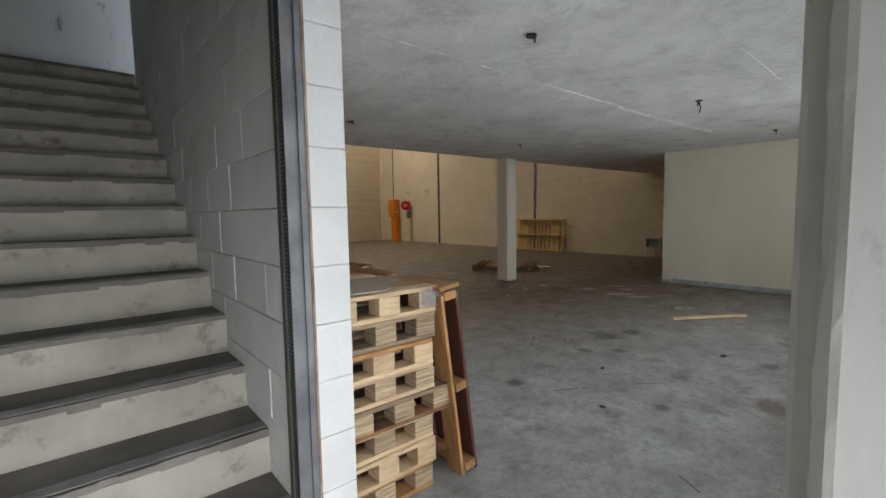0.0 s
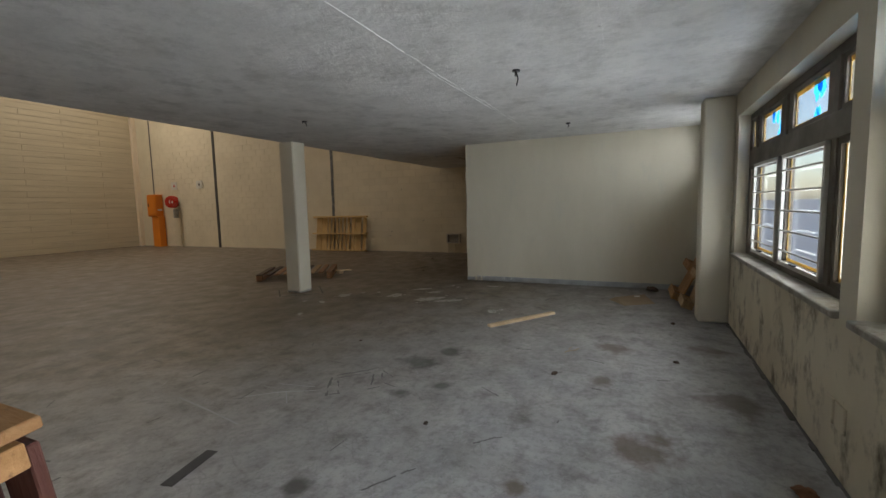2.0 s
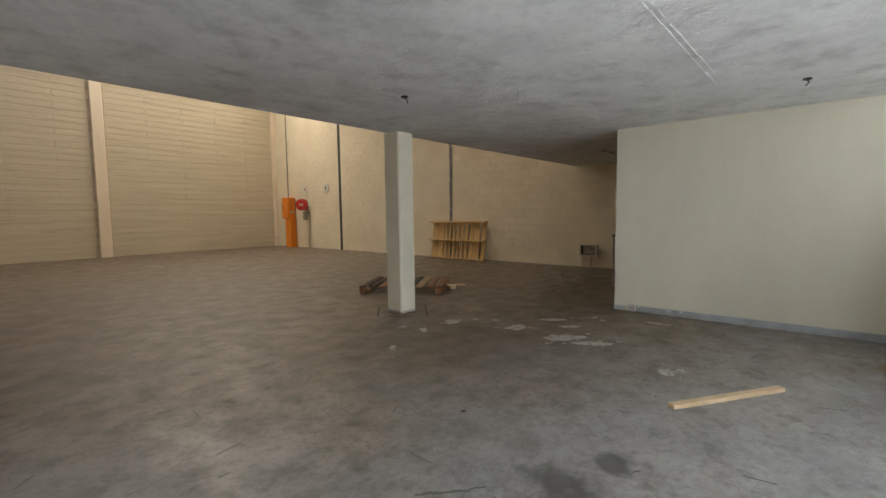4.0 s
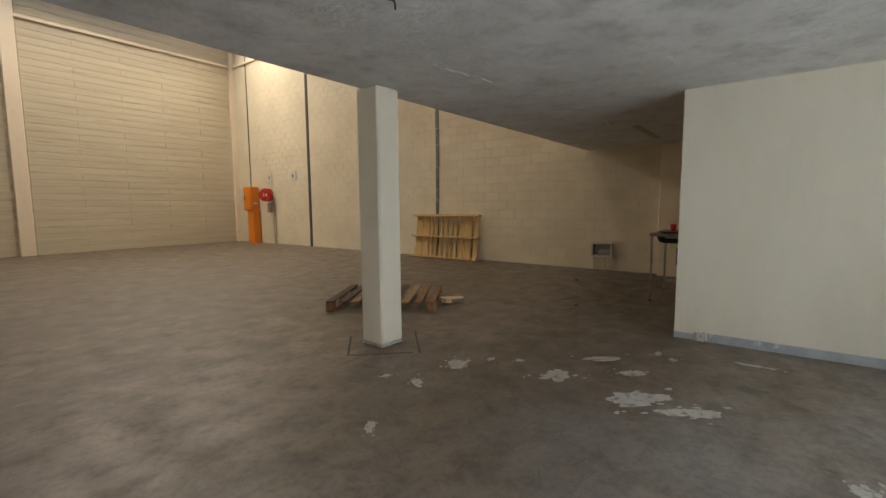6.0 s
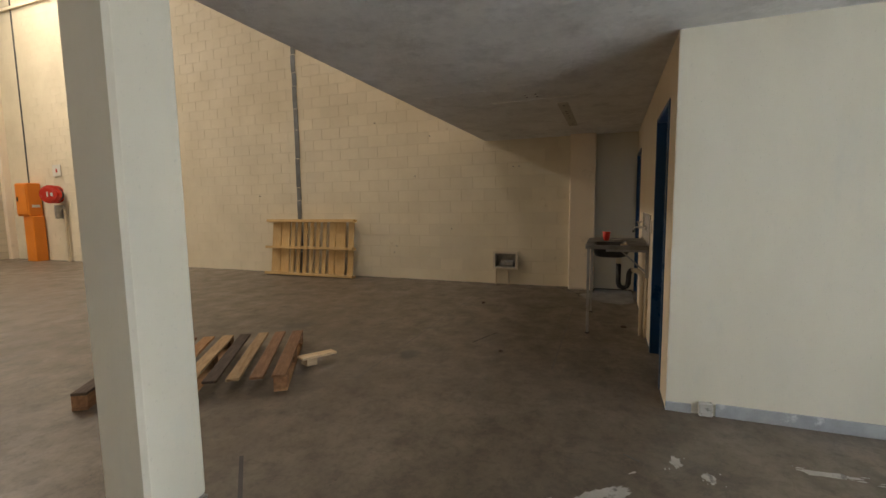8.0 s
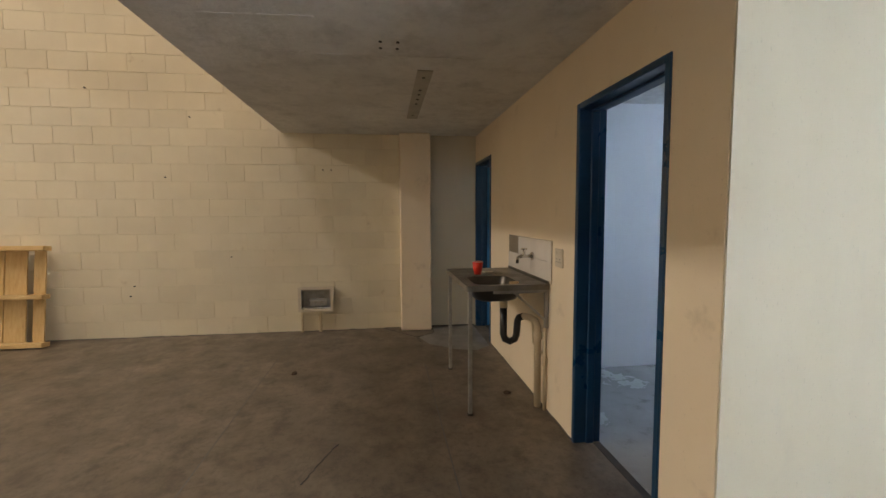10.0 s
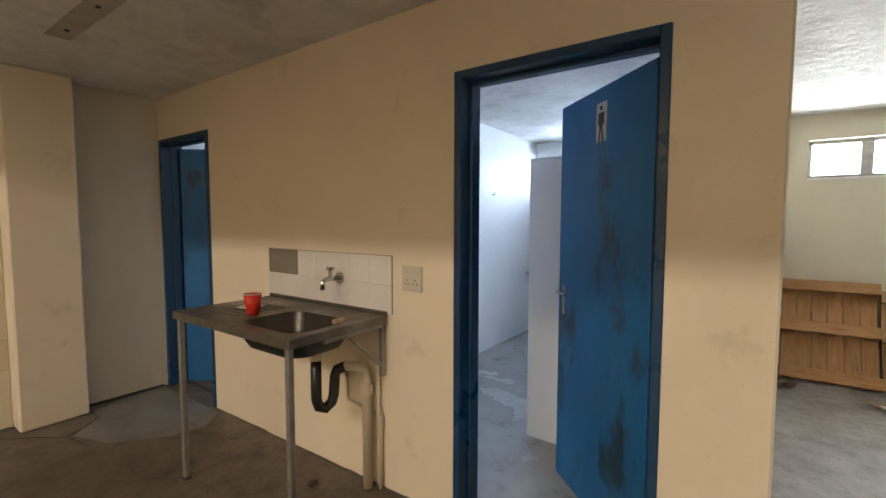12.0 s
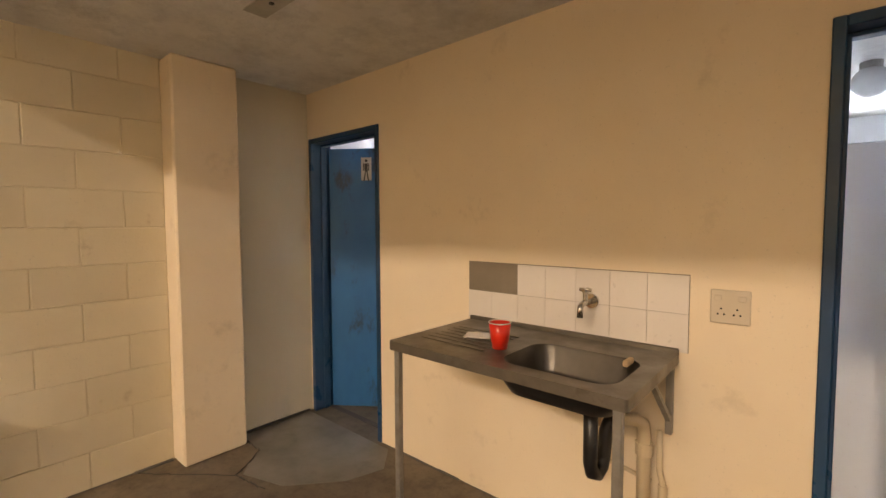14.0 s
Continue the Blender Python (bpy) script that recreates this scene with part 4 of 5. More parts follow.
rings = [[bm.verts.new(p) for p in rounded(bx0 - 0.012 + s, bx1 + 0.012 - s, by0 - 0.012 + s, by1 + 0.012 - s, 0.08, z)] for s, z in
         ((0, ZT - 0.042), (0.012, ZT - 0.09), (0.03, ZT - 0.125), (0.06, ZT - 0.138))]
for a, b in zip(rings, rings[1:]):
    for i in range(k):
        bm.faces.new((a[i], a[(i + 1) % k], b[(i + 1) % k], b[i]))
bm.faces.new(rings[-1])
part("bowl_underside", bm, M_black, sink, "black sound-deadened underside", True)
for i in range(7):
    y = 3.78 + i * 0.045
    part("drain_ridge", boxes((10.64, 10.98, y, y + 0.014, ZT - 0.002, ZT + 0.002), bevel=0.0015), M_steel, sink)
part("upstand", boxes((X0, X1, 3.596, 3.612, ZT - 0.01, ZT + 0.02), bevel=0.004), M_steel, sink)
for x in (10.065, 11.02):
    leg = part("leg", boxes((x - 0.014, x + 0.014, 4.155, 4.183, 0.012, ZT - 0.035), bevel=0.003), M_galv, sink)
    part("foot", cyl(bmesh.new(), (x, 4.169, 0), (x, 4.169, 0.014), 0.022), M_dark, leg)
bm = boxes((10.045, 10.07, 3.596, 3.625, 0.62, ZT - 0.03), (10.045, 10.07, 3.6, 4.0, ZT - 0.065, ZT - 0.04), bevel=0.003)
box(bm, -0.01, 0.01, -0.008, 0.008, 0, 0.33, m=pose(10.058, 3.62, 0.68, -48, 0, 0))
part("bracket", bm, M_galv, sink, "grey triangular wall bracket")
part("strainer", boxes((10.14, 10.16, 3.79, 3.86, ZT - 0.015, ZT + 0.008), bevel=0.004), M_pine, sink, "small yellow plug on the rim")
part("waste_nut", cyl(bmesh.new(), (10.27, 3.87, ZT - 0.21), (10.27, 3.87, ZT - 0.137), 0.032), M_pipe, sink)
part("trap", tube(bmesh.new(), [(10.27, 3.87, ZT - 0.19), (10.27, 3.87, 0.53), (10.268, 3.857, 0.49), (10.262, 3.82, 0.47), (10.257, 3.783, 0.49), (10.255, 3.77, 0.53),
                                (10.25, 3.765, 0.63), (10.243, 3.755, 0.66), (10.21, 3.73, 0.675)], 0.027), M_black, sink, "black plastic waste trap", smooth=True)
pipe = thing("waste_pipe", "cream painted waste pipe on the wall", "pipe")
part("pipe", tube(bmesh.new(), [(10.215, 3.733, 0.675), (10.16, 3.69, 0.675), (10.142, 3.66, 0.655), (10.14, 3.645, 0.61), (10.14, 3.64, 0.0)], 0.026), M_pipe, pipe, smooth=True)
part("collar", cyl(bmesh.new(), (10.14, 3.64, 0.52), (10.14, 3.64, 0.57), 0.034), M_pipe, pipe)
pipe = thing("water_pipe", "thin cream painted water pipe on the wall", "pipe")
part("pipe", tube(bmesh.new(), [(10.075, 3.61, 0.0), (10.075, 3.61, 0.4), (10.09, 3.61, 0.46), (10.09, 3.61, 0.62)], 0.012), M_pipe, pipe, smooth=True)
part("coupling", cyl(bmesh.new(), (10.075, 3.61, 0.33), (10.075, 3.61, 0.4), 0.018), M_pipe, pipe)
pipe = thing("water_pipe", "thin cream painted pipe running along the wall", "pipe")
part("pipe", tube(bmesh.new(), [(10.12, 3.608, 0.4), (10.33, 3.608, 0.43), (10.34, 3.608, 0.62)], 0.01), M_pipe, pipe, smooth=True)

splash = thing("tile_splashback", "white glazed tile splashback with two tiles missing", "splashback", kind="structure")
part("bed", boxes((10.0, 11.064, 3.592, 3.598, 0.95, 1.256)), M_bare, splash, "bare brown adhesive bed")
bm = boxes((-0.0754, 0.0754, 0, 0.006, -0.0754, 0.0754), bevel=0.0008)
tile = part("tile", bm, M_tile, splash)
tile.matrix_basis = pose(10.076, 3.597, 1.026)
for i in range(7):
    for j in range(2):
        if (i, j) == (0, 0) or (j == 1 and i >= 5):
            continue
        shared("tile", tile.data, splash, pose(10.076 + 0.152 * i, 3.597, 1.026 + 0.152 * j))
tap = thing("wall_tap", "dull chrome bib tap on the tiled wall", "tap")
part("flange", cyl(bmesh.new(), (10.38, 3.603, 1.115), (10.38, 3.615, 1.115), 0.032), M_chrome, tap)
part("spout", tube(bmesh.new(), [(10.38, 3.61, 1.115), (10.38, 3.70, 1.115), (10.38, 3.725, 1.105), (10.38, 3.73, 1.06)], 0.013), M_chrome, tap, smooth=True)
bm = cyl(bmesh.new(), (10.38, 3.675, 1.115), (10.38, 3.675, 1.165), 0.011)
cyl(bm, (10.355, 3.675, 1.172), (10.405, 3.675, 1.172), 0.008)
cyl(bm, (10.38, 3.65, 1.172), (10.38, 3.70, 1.172), 0.008)
part("tap_handle", bm, M_chrome, tap)
sock = thing("wall_socket", "grubby double wall socket plate beside the tiles", "socket")
part("plate", boxes((9.805, 9.93, 3.592, 3.602, 1.085, 1.21), bevel=0.003), M_plastic, sock)
for x, z in ((9.835, 1.12), (9.855, 1.12), (9.845, 1.14), (9.885, 1.12), (9.905, 1.12), (9.895, 1.14)):
    part("pin_hole", cyl(bmesh.new(), (x, 3.6, z), (x, 3.6032, z), 0.0038, seg=8), M_black, sock)
for x in (9.83, 9.905):
    part("switch", boxes((x - 0.012, x + 0.012, 3.602, 3.607, 1.17, 1.19), bevel=0.002), M_plastic, sock)
cup = thing("plastic_cup", "red plastic cup with a white rim on the drainboard", "cup")
bm = bmesh.new()
rings = [[bm.verts.new((10.6 + r * math.cos(2 * math.pi * i / 24), 4.0 + r * math.sin(2 * math.pi * i / 24), z)) for i in range(24)]
         for r, z in ((0.03, ZT + 0.004), (0.034, ZT + 0.03), (0.036, ZT + 0.032), (0.045, ZT + 0.11), (0.043, ZT + 0.11), (0.03, ZT + 0.01))]
for a, b in zip(rings, rings[1:]):
    for i in range(24):
        bm.faces.new((a[i], a[(i + 1) % 24], b[(i + 1) % 24], b[i]))
bm.faces.new(rings[0])
bm.faces.new(rings[-1])
part("body", bm, M_red, cup, smooth=True)
bm = bmesh.new()
ring_pts = [(10.6 + 0.045 * math.cos(2 * math.pi * i / 24), 4.0 + 0.045 * math.sin(2 * math.pi * i / 24), ZT + 0.111) for i in range(25)]
part("rim", tube(bm, ring_pts, 0.0025, 6), M_paper, cup, "white rolled rim", smooth=True)
t = thing("broken_tile", "pale broken tile lying on the drainboard", "tile")
part("shard", boxes((-0.06, 0.06, -0.045, 0.045, 0, 0.007), bevel=0.001), M_tile, t)
t.matrix_basis = pose(10.78, 3.9, ZT + 0.004, 0, 0, 25)

# ---- east wall things ----
trough = thing("wall_box", "open white metal service box on the block wall", "wall box")
part("back", boxes((12.5, 12.61, 5.41, 5.44, 0.29, 0.56), (12.5, 12.61, 5.77, 5.8, 0.29, 0.56), (12.5, 12.61, 5.44, 5.77, 0.53, 0.56), (12.5, 12.61, 5.44, 5.77, 0.29, 0.32),
                   (12.6, 12.615, 5.44, 5.77, 0.32, 0.53), bevel=0.004), M_galv, trough)
part("flange", boxes((12.488, 12.5, 5.395, 5.43, 0.275, 0.575), (12.488, 12.5, 5.78, 5.815, 0.275, 0.575), (12.488, 12.5, 5.43, 5.78, 0.545, 0.575), (12.488, 12.5, 5.43, 5.78, 0.275, 0.305)), M_plastic, trough)
part("water", boxes((12.52, 12.6, 5.46, 5.7, 0.32, 0.42), bevel=0.02), M_galv, trough, "grey fitting inside the box")
part("leg_pipe", cyl(bmesh.new(), (12.59, 5.57, 0), (12.59, 5.57, 0.28), 0.018), M_pipe, trough)
part("leg_pipe", cyl(bmesh.new(), (12.6, 5.79, 0), (12.6, 5.79, 0.3), 0.016), M_pipe, trough)

orange = thing("electrical_box", "orange metal electrical box on a pedestal", "electrical box")
part("box", boxes((12.28, 12.6, 18.4, 18.92, 1.22, 2.1), bevel=0.02), M_orange, orange)
part("pedestal", boxes((12.33, 12.6, 18.36, 18.78, 0, 1.22), bevel=0.01), M_orange, orange)
part("front_door", boxes((12.262, 12.28, 18.43, 18.89, 1.27, 2.06), bevel=0.006), M_orange, orange)
part("lock", boxes((12.25, 12.262, 18.78, 18.84, 1.62, 1.74), bevel=0.003), M_black, orange)
part("label_plate", boxes((12.36, 12.54, 18.392, 18.4, 1.45, 1.52)), M_paper, orange)
reel = thing("fire_hose_reel", "red fire hose reel on a wall bracket", "hose reel")
rc = pose(12.34, 17.5, 1.78, 0, -90, 42)
bm = cyl(bmesh.new(), (0, 0, -0.02), (0, 0, 0.02), 0.235, seg=36)
cyl(bm, (0, 0, 0.02), (0, 0, 0.05), 0.16, seg=30)
d = part("disc", bm, M_redpaint, reel)
d.matrix_basis = rc
d = part("mark", boxes((-0.06, 0.06, 0.04, 0.07, 0.05, 0.054), (-0.05, 0.04, -0.06, -0.01, 0.05, 0.054)), M_paper, reel, "white mark on the disc")
d.matrix_basis = rc
bm = cyl(bmesh.new(), (0, 0, -0.22), (0, 0, -0.02), 0.2, seg=36)
d = part("hose", bm, M_black, reel, "coiled black hose")
d.matrix_basis = rc
d = part("back_disc", cyl(bmesh.new(), (0, 0, -0.25), (0, 0, -0.22), 0.235, seg=36), M_redpaint, reel)
d.matrix_basis = rc
part("bracket", boxes((12.4, 12.615, 17.46, 17.54, 1.15, 1.5), bevel=0.01), M_galv, reel)
part("supply_pipe", cyl(bmesh.new(), (12.56, 17.4, 0), (12.56, 17.4, 1.4), 0.03), M_pipe, reel)
for y, c in ((17.66, M_redpaint), (16.2, M_black)):
    t = thing("safety_sign", "small white square safety sign on the block wall", "sign", group="signs on the wall")
    part("plate", boxes((12.605, 12.617, y - 0.17, y + 0.17, 2.26, 2.56)), M_paper, t)
    part("symbol", boxes((12.6, 12.605, y - 0.03, y + 0.03, 2.36, 2.46)), c, t)
bm = bmesh.new()
for y, z in ((7.7, 0.62), (7.75, 0.5), (6.6, 0.95), (7.3, 1.9), (5.4, 2.0), (5.5, 2.0), (10.9, 1.6), (7.0, 2.6), (8.1, 2.9)):
    cyl(bm, (12.61, y, z), (12.632, y, z), 0.008, seg=8)
structure("wall_holes", bm, M_dark, "small drilled holes in the block wall", "hole")

# ---- ceiling points ----
for x, y, hang in ((1.977, 1.635, 0.03), (4.55, 1.632, 0.11), (7.19, 1.615, 0.05), (5.29, 4.485, 0.05), (2.3, 4.43, 0.03)):
    t = thing("ceiling_outlet", "dark empty ceiling outlet with loose wires", "ceiling outlet", group="outlets in the slab")
    part("box", cyl(bmesh.new(), (x, y, CEIL - 0.012), (x, y, CEIL), 0.032), M_black, t)
    bm = tube(bmesh.new(), [(x, y, CEIL - 0.01), (x + 0.02, y - 0.01, CEIL - hang * 0.6), (x + 0.045, y + 0.01, CEIL - hang)], 0.006, 6)
    tube(bm, [(x - 0.02, y, CEIL - 0.01), (x - 0.03, y, CEIL - hang * 0.5), (x - 0.06, y - 0.02, CEIL - hang * 0.4)], 0.006, 6)
    part("wire", bm, M_black, t)
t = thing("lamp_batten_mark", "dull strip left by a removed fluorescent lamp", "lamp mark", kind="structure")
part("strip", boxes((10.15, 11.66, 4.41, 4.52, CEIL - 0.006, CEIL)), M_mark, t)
bm = bmesh.new()
for x in (10.3, 10.62, 10.75, 10.9, 11.05, 11.5):
    cyl(bm, (x, 4.465, CEIL - 0.011), (x, 4.465, CEIL - 0.004), 0.012, seg=10)
part("screw_holes", bm, M_black, t)
bm = bmesh.new()
for x, y in ((9.68, 4.67), (9.78, 4.67), (9.68, 4.77), (9.78, 4.77)):
    cyl(bm, (x, y, CEIL - 0.006), (x, y, CEIL), 0.01, seg=8)
structure("ceiling_holes", bm, M_black, "four small screw holes in the ceiling", "hole")


# ---- pallets ----
def board(parent, name, L, W, T, m, mat, label=""):
    """One sawn board, slightly worn at its edges."""
    ob = part(name, boxes((-L / 2, L / 2, -W / 2, W / 2, -T / 2, T / 2), bevel=min(0.003, T / 5)), mat, parent, label)
    ob.matrix_basis = m
    return ob


def pallet(label, m, L=1.2, W=0.8, deck=5, deck_w=0.1, wood=M_pine, block=M_chip, H=0.129, bottom=3, group="", missing=()):
    """Block pallet: deck boards along x, blocks and bearers under them."""
    p = thing("pallet", label, "pallet", m, group)
    T, bh = 0.021, H - 0.042
    woods = wood if isinstance(wood, tuple) else (wood,)
    for i in range(deck):
        if i in missing:
            continue
        y = -W / 2 + deck_w / 2 + (W - deck_w) * i / (deck - 1)
        board(p, "deck_board", L * random.uniform(0.985, 1.0), deck_w * random.uniform(0.9, 1.0), T, pose(random.uniform(-0.006, 0.006), y, H - T / 2, random.uniform(-1, 1), 0, random.uniform(-0.7, 0.7)), random.choice(woods))
    for i in range(3):
        for j in range(3):
            x, y = (L / 2 - 0.06) * (i - 1), (W / 2 - 0.05) * (j - 1)
            board(p, "block", 0.115, 0.1, bh, pose(x, y, T + bh / 2, 0, 0, random.uniform(-2, 2)), block)
    for j in range(bottom):
        board(p, "bottom_board", L, 0.1, T, pose(0, (W / 2 - 0.05) * (j - 1), T / 2), random.choice(woods))
    return p


random.seed(21)
MIXED, WORN = (M_pine, M_pine, M_greywood, M_pine, M_amber), (M_greywood, M_tan, M_oldwood, M_greywood)
TONES = [(MIXED, M_chip), (M_pine, M_pine), (MIXED, M_chip), (WORN, M_chip), (MIXED, M_chip), ((M_pine, M_amber, M_pine), M_pine),
         ((M_pine, M_greywood), M_chip), ((M_pine, M_pine, M_tan), M_pine)]
for i, (wood, block) in enumerate(TONES):
    dx = {3: 0.1, 6: 0.03, 7: 0.05}.get(i, random.uniform(-0.012, 0.012))
    pallet("stacked wooden half pallet with chipped blocks", pose(0.868 + dx, 2.21 + random.uniform(-0.015, 0.015), 0.129 * i, 0, 0, random.uniform(-1.0, 1.0)), 0.58, 1.2,
           9, 0.1, wood, block, group="pallet stack")
t = thing("cardboard_sheet", "grey-brown cardboard sheet lying on the pallets", "cardboard")
bm = bmesh.new()
top = [(0.42, 1.66, 1.036), (0.72, 1.62, 1.037), (0.90, 1.78, 1.037), (0.98, 1.98, 1.04), (0.70, 2.06, 1.038), (0.42, 2.08, 1.036)]
top = [(x + 0.187, y + 0.015, z) for x, y, z in top]
up = [bm.verts.new((x, y, z + 0.005)) for x, y, z in top]
dn = [bm.verts.new(p) for p in top]
bm.faces.new(up)
bm.faces.new(dn)
for i in range(6):
    bm.faces.new((up[i], up[(i + 1) % 6], dn[(i + 1) % 6], dn[i]))
part("sheet", bm, M_greycard, t)
for k, (x, y, a, l, z) in enumerate(((1.187, 2.365, -80, 0.6, 1.048), (1.087, 2.565, -64, 0.45, 1.048), (1.147, 2.515, -70, 0.4, 1.073))):
    t = thing("broken_plank", "dark brown broken plank lying on the pallets", "plank", group="broken planks")
    part("plank", boxes((-l / 2, l / 2, -0.045, 0.045, -0.012, 0.012), bevel=0.003), M_oldwood, t)
    t.matrix_basis = pose(x, y, z, 0, 3, a)
wrap = thing("plastic_wrap", "crumpled clear plastic wrap round a pallet block", "plastic wrap")
bm = bmesh.new()
bmesh.ops.create_icosphere(bm, subdivisions=4, radius=1.0)
for v in bm.verts:
    n = v.co.normalized()
    q = 1 + 0.22 * noise.noise(n * 3.1) + 0.16 * noise.noise(n * 8.0) + 0.1 * noise.noise(n * 19.0)
    n = Vector([math.copysign(abs(t) ** 0.6, t) for t in n])
    v.co = Vector((n.x * 0.08, n.y * 0.065, n.z * 0.043)) * q
part("wrap", bm, M_wrap, wrap).matrix_basis = pose(1.177, 1.655, 0.975)

lean = thing("leaning_pallet", "dark red-brown pallet stood on edge against the stack", "pallet", pose(1.37, 2.05, 0.0, 0, -7.5, 0))
for s, wood in ((-0.048, M_amber), (0.048, M_redwood)):
    for k in range(5):
        board(lean, "deck_board", 1.0, 0.12, 0.02, pose(s, -0.42 + 0.21 * k, 0.5, 0, 90, 0), wood if k == 0 else M_redwood)
for z in (0.045, 0.5, 0.99):
    board(lean, "stringer", 0.98, 0.074, 0.045, pose(0, 0, z, 0, 0, 90), M_amber)
board(lean, "cap_board", 0.42, 0.13, 0.022, pose(0, -0.28, 1.033, 0, 0, 90), M_amber)

random.seed(8)
pallet("dirty brown wooden pallet lying flat on the floor", pose(7.95, 7.15, 0, 0, 0, 33), 1.22, 1.42, 9, 0.105, (M_tan, M_oldwood, M_darkwood, M_oldwood, M_amber), M_oldwood, group="loose pallets")
t = thing("wood_offcut", "pale broken pallet corner on the floor", "wood offcut")
part("board", boxes((-0.17, 0.17, -0.05, 0.05, 0.06, 0.08), bevel=0.003), M_pine, t)
part("block", boxes((-0.13, -0.03, -0.05, 0.05, 0, 0.06), bevel=0.003), M_pine, t)
t.matrix_basis = pose(8.4, 6.38, 0, 0, 4, -22)

wp = thing("large_pallet", "large pale pine pallet stood on edge against the block wall", "pallet", pose(12.38, 9.55, 0, 0, 7.5, 0), "loose pallets")
random.seed(31)
xs = [(0.87, 0.22), (0.645, 0.21), (0.46, 0.085), (0.31, 0.085), (0.155, 0.085), (0.0, 0.085), (-0.15, 0.085), (-0.305, 0.085), (-0.49, 0.14), (-0.68, 0.22), (-0.92, 0.12)]
for y, w in xs:
    board(wp, "deck_board", 1.1, w, 0.02, pose(0.05, y, 0.565, 0, 90, random.uniform(-0.5, 0.5)), M_yellowpine)
for z in (0.03, 0.56, 1.1):
    board(wp, "stringer", 2.08, 0.13, 0.05, pose(-0.03, random.uniform(-0.01, 0.01), z, 0, 0, 90), M_yellowpine)


def upright_pallet(x, y, tilt, turn, w, h, wood, label):
    p = thing("leaning_pallet", label, "pallet", pose(x, y, 0, tilt, 0, turn), "pallets in the corner")
    n = int(w / 0.112)
    for k in range(n):
        board(p, "deck_board", h, 0.11, 0.02, pose(-w / 2 + 0.07 + (w - 0.14) * k / (n - 1), -0.05, h / 2, 0, 90, 90), wood)
    for z in (0.06, h * 0.52, h - 0.06):
        for x in (-w / 2 + 0.06, 0, w / 2 - 0.06):
            board(p, "block", 0.1, 0.09, 0.09, pose(x, 0.005, z), wood)
        board(p, "face_board", w, 0.02, 0.1, pose(0, 0.06, z), wood)
    return p


upright_pallet(7.9, 0.25, 25, 0, 0.7, 0.95, M_amber, "used brown pallet leaning in the corner")
upright_pallet(7.3, 0.16, 20, 0, 0.5, 0.86, M_tan, "used brown pallet leaning against the window wall")

# ---- loose things ----
t = thing("wall_box", "painted-over twin outlet box on the window wall", "outlet")
for x in (3.55, 3.68):
    part("cover", boxes((x - 0.055, x + 0.055, -0.201, -0.188, 0.24, 0.37), bevel=0.004), M_sill_wall, t)
t = thing("timber_batten", "pale sawn timber batten lying on the floor", "timber")
part("batten", boxes((-0.5, 0.5, -0.03, 0.03, 0, 0.03), bevel=0.003), M_pine, t)
t.matrix_basis = pose(5.94, 1.94, 0, 0, 0, -34.3)
t = thing("cardboard_piece", "flattened brown cardboard piece on the floor", "cardboard")
bm = bmesh.new()
va = [bm.verts.new(p) for p in ((7.39, 1.08, 0.004), (7.75, 0.63, 0.035), (7.3, 0.5, 0.004), (7.06, 0.87, 0.004), (7.47, 1.0, 0.03))]
bm.faces.new((va[0], va[4], va[1], va[2], va[3]))
bmesh.ops.solidify(bm, geom=bm.faces[:], thickness=0.004)
part("sheet", bm, M_card, t)
t = thing("paper_scrap", "white paper scrap lying on the cardboard", "paper")
part("scrap", boxes((7.56, 7.65, 0.69, 0.76, 0.03, 0.032)), M_paper, t)
t = thing("floor_strip", "flat dark rubber strip on the floor", "strip")
part("strip", boxes((-0.16, 0.16, -0.035, 0.035, 0, 0.004)), M_dark, t)
t.matrix_basis = pose(2.41, 2.865, 0, 0, 0, 12)

t = thing("twig", "small pale bent twig lying on the floor", "twig")
bm = tube(bmesh.new(), [(4.95, 1.30, 0.006), (4.99, 1.27, 0.01), (5.03, 1.22, 0.008), (5.09, 1.20, 0.006)], 0.006, 6)
tube(bm, [(4.99, 1.27, 0.01), (5.04, 1.28, 0.012), (5.07, 1.26, 0.02)], 0.004, 6)
part("stem", bm, M_greycard, t)


def rubble(x, y, r, seed, mat=M_rubble, label="small brown lump of rubble on the floor"):
    t = thing("rubble_piece", label, "rubble", group="rubble by the window wall")
    bm = bmesh.new()
    bmesh.ops.create_icosphere(bm, subdivisions=3, radius=1.0)
    for v in bm.verts:
        n = v.co.normalized()
        q = 1 + 0.5 * noise.noise(n * 1.7 + Vector((seed, 0, 0))) + 0.2 * noise.noise(n * 5 + Vector((seed, 3, 0)))
        v.co = Vector((n.x * r, n.y * r * 0.7, max(n.z, -0.5) * r * 0.45)) * q
    lowest = min(v.co.z for v in bm.verts)
    part("lump", bm, mat, t).matrix_basis = pose(x, y, -lowest, 0, 0, seed * 40)


for k, (x, y, r) in enumerate(((3.33, -0.02, 0.055), (3.07, -0.04, 0.034), (2.91, -0.08, 0.046), (4.4, 1.3, 0.03), (3.3, 1.9, 0.02), (5.0, 0.4, 0.025), (2.6, 1.5, 0.02),
                               (4.6, 3.3, 0.015), (6.3, 0.35, 0.03), (8.22, 0.52, 0.09), (10.4, 3.8, 0.03), (9.2, 4.9, 0.02), (11.1, 5.6, 0.03))):
    if k < 3:
        rubble(x, y, r, k + 1)
    else:
        rubble(x, y, r, k + 1, M_darkwood, "small dark crumb of dirt on the concrete floor")

random.seed(77)
bm = bmesh.new()
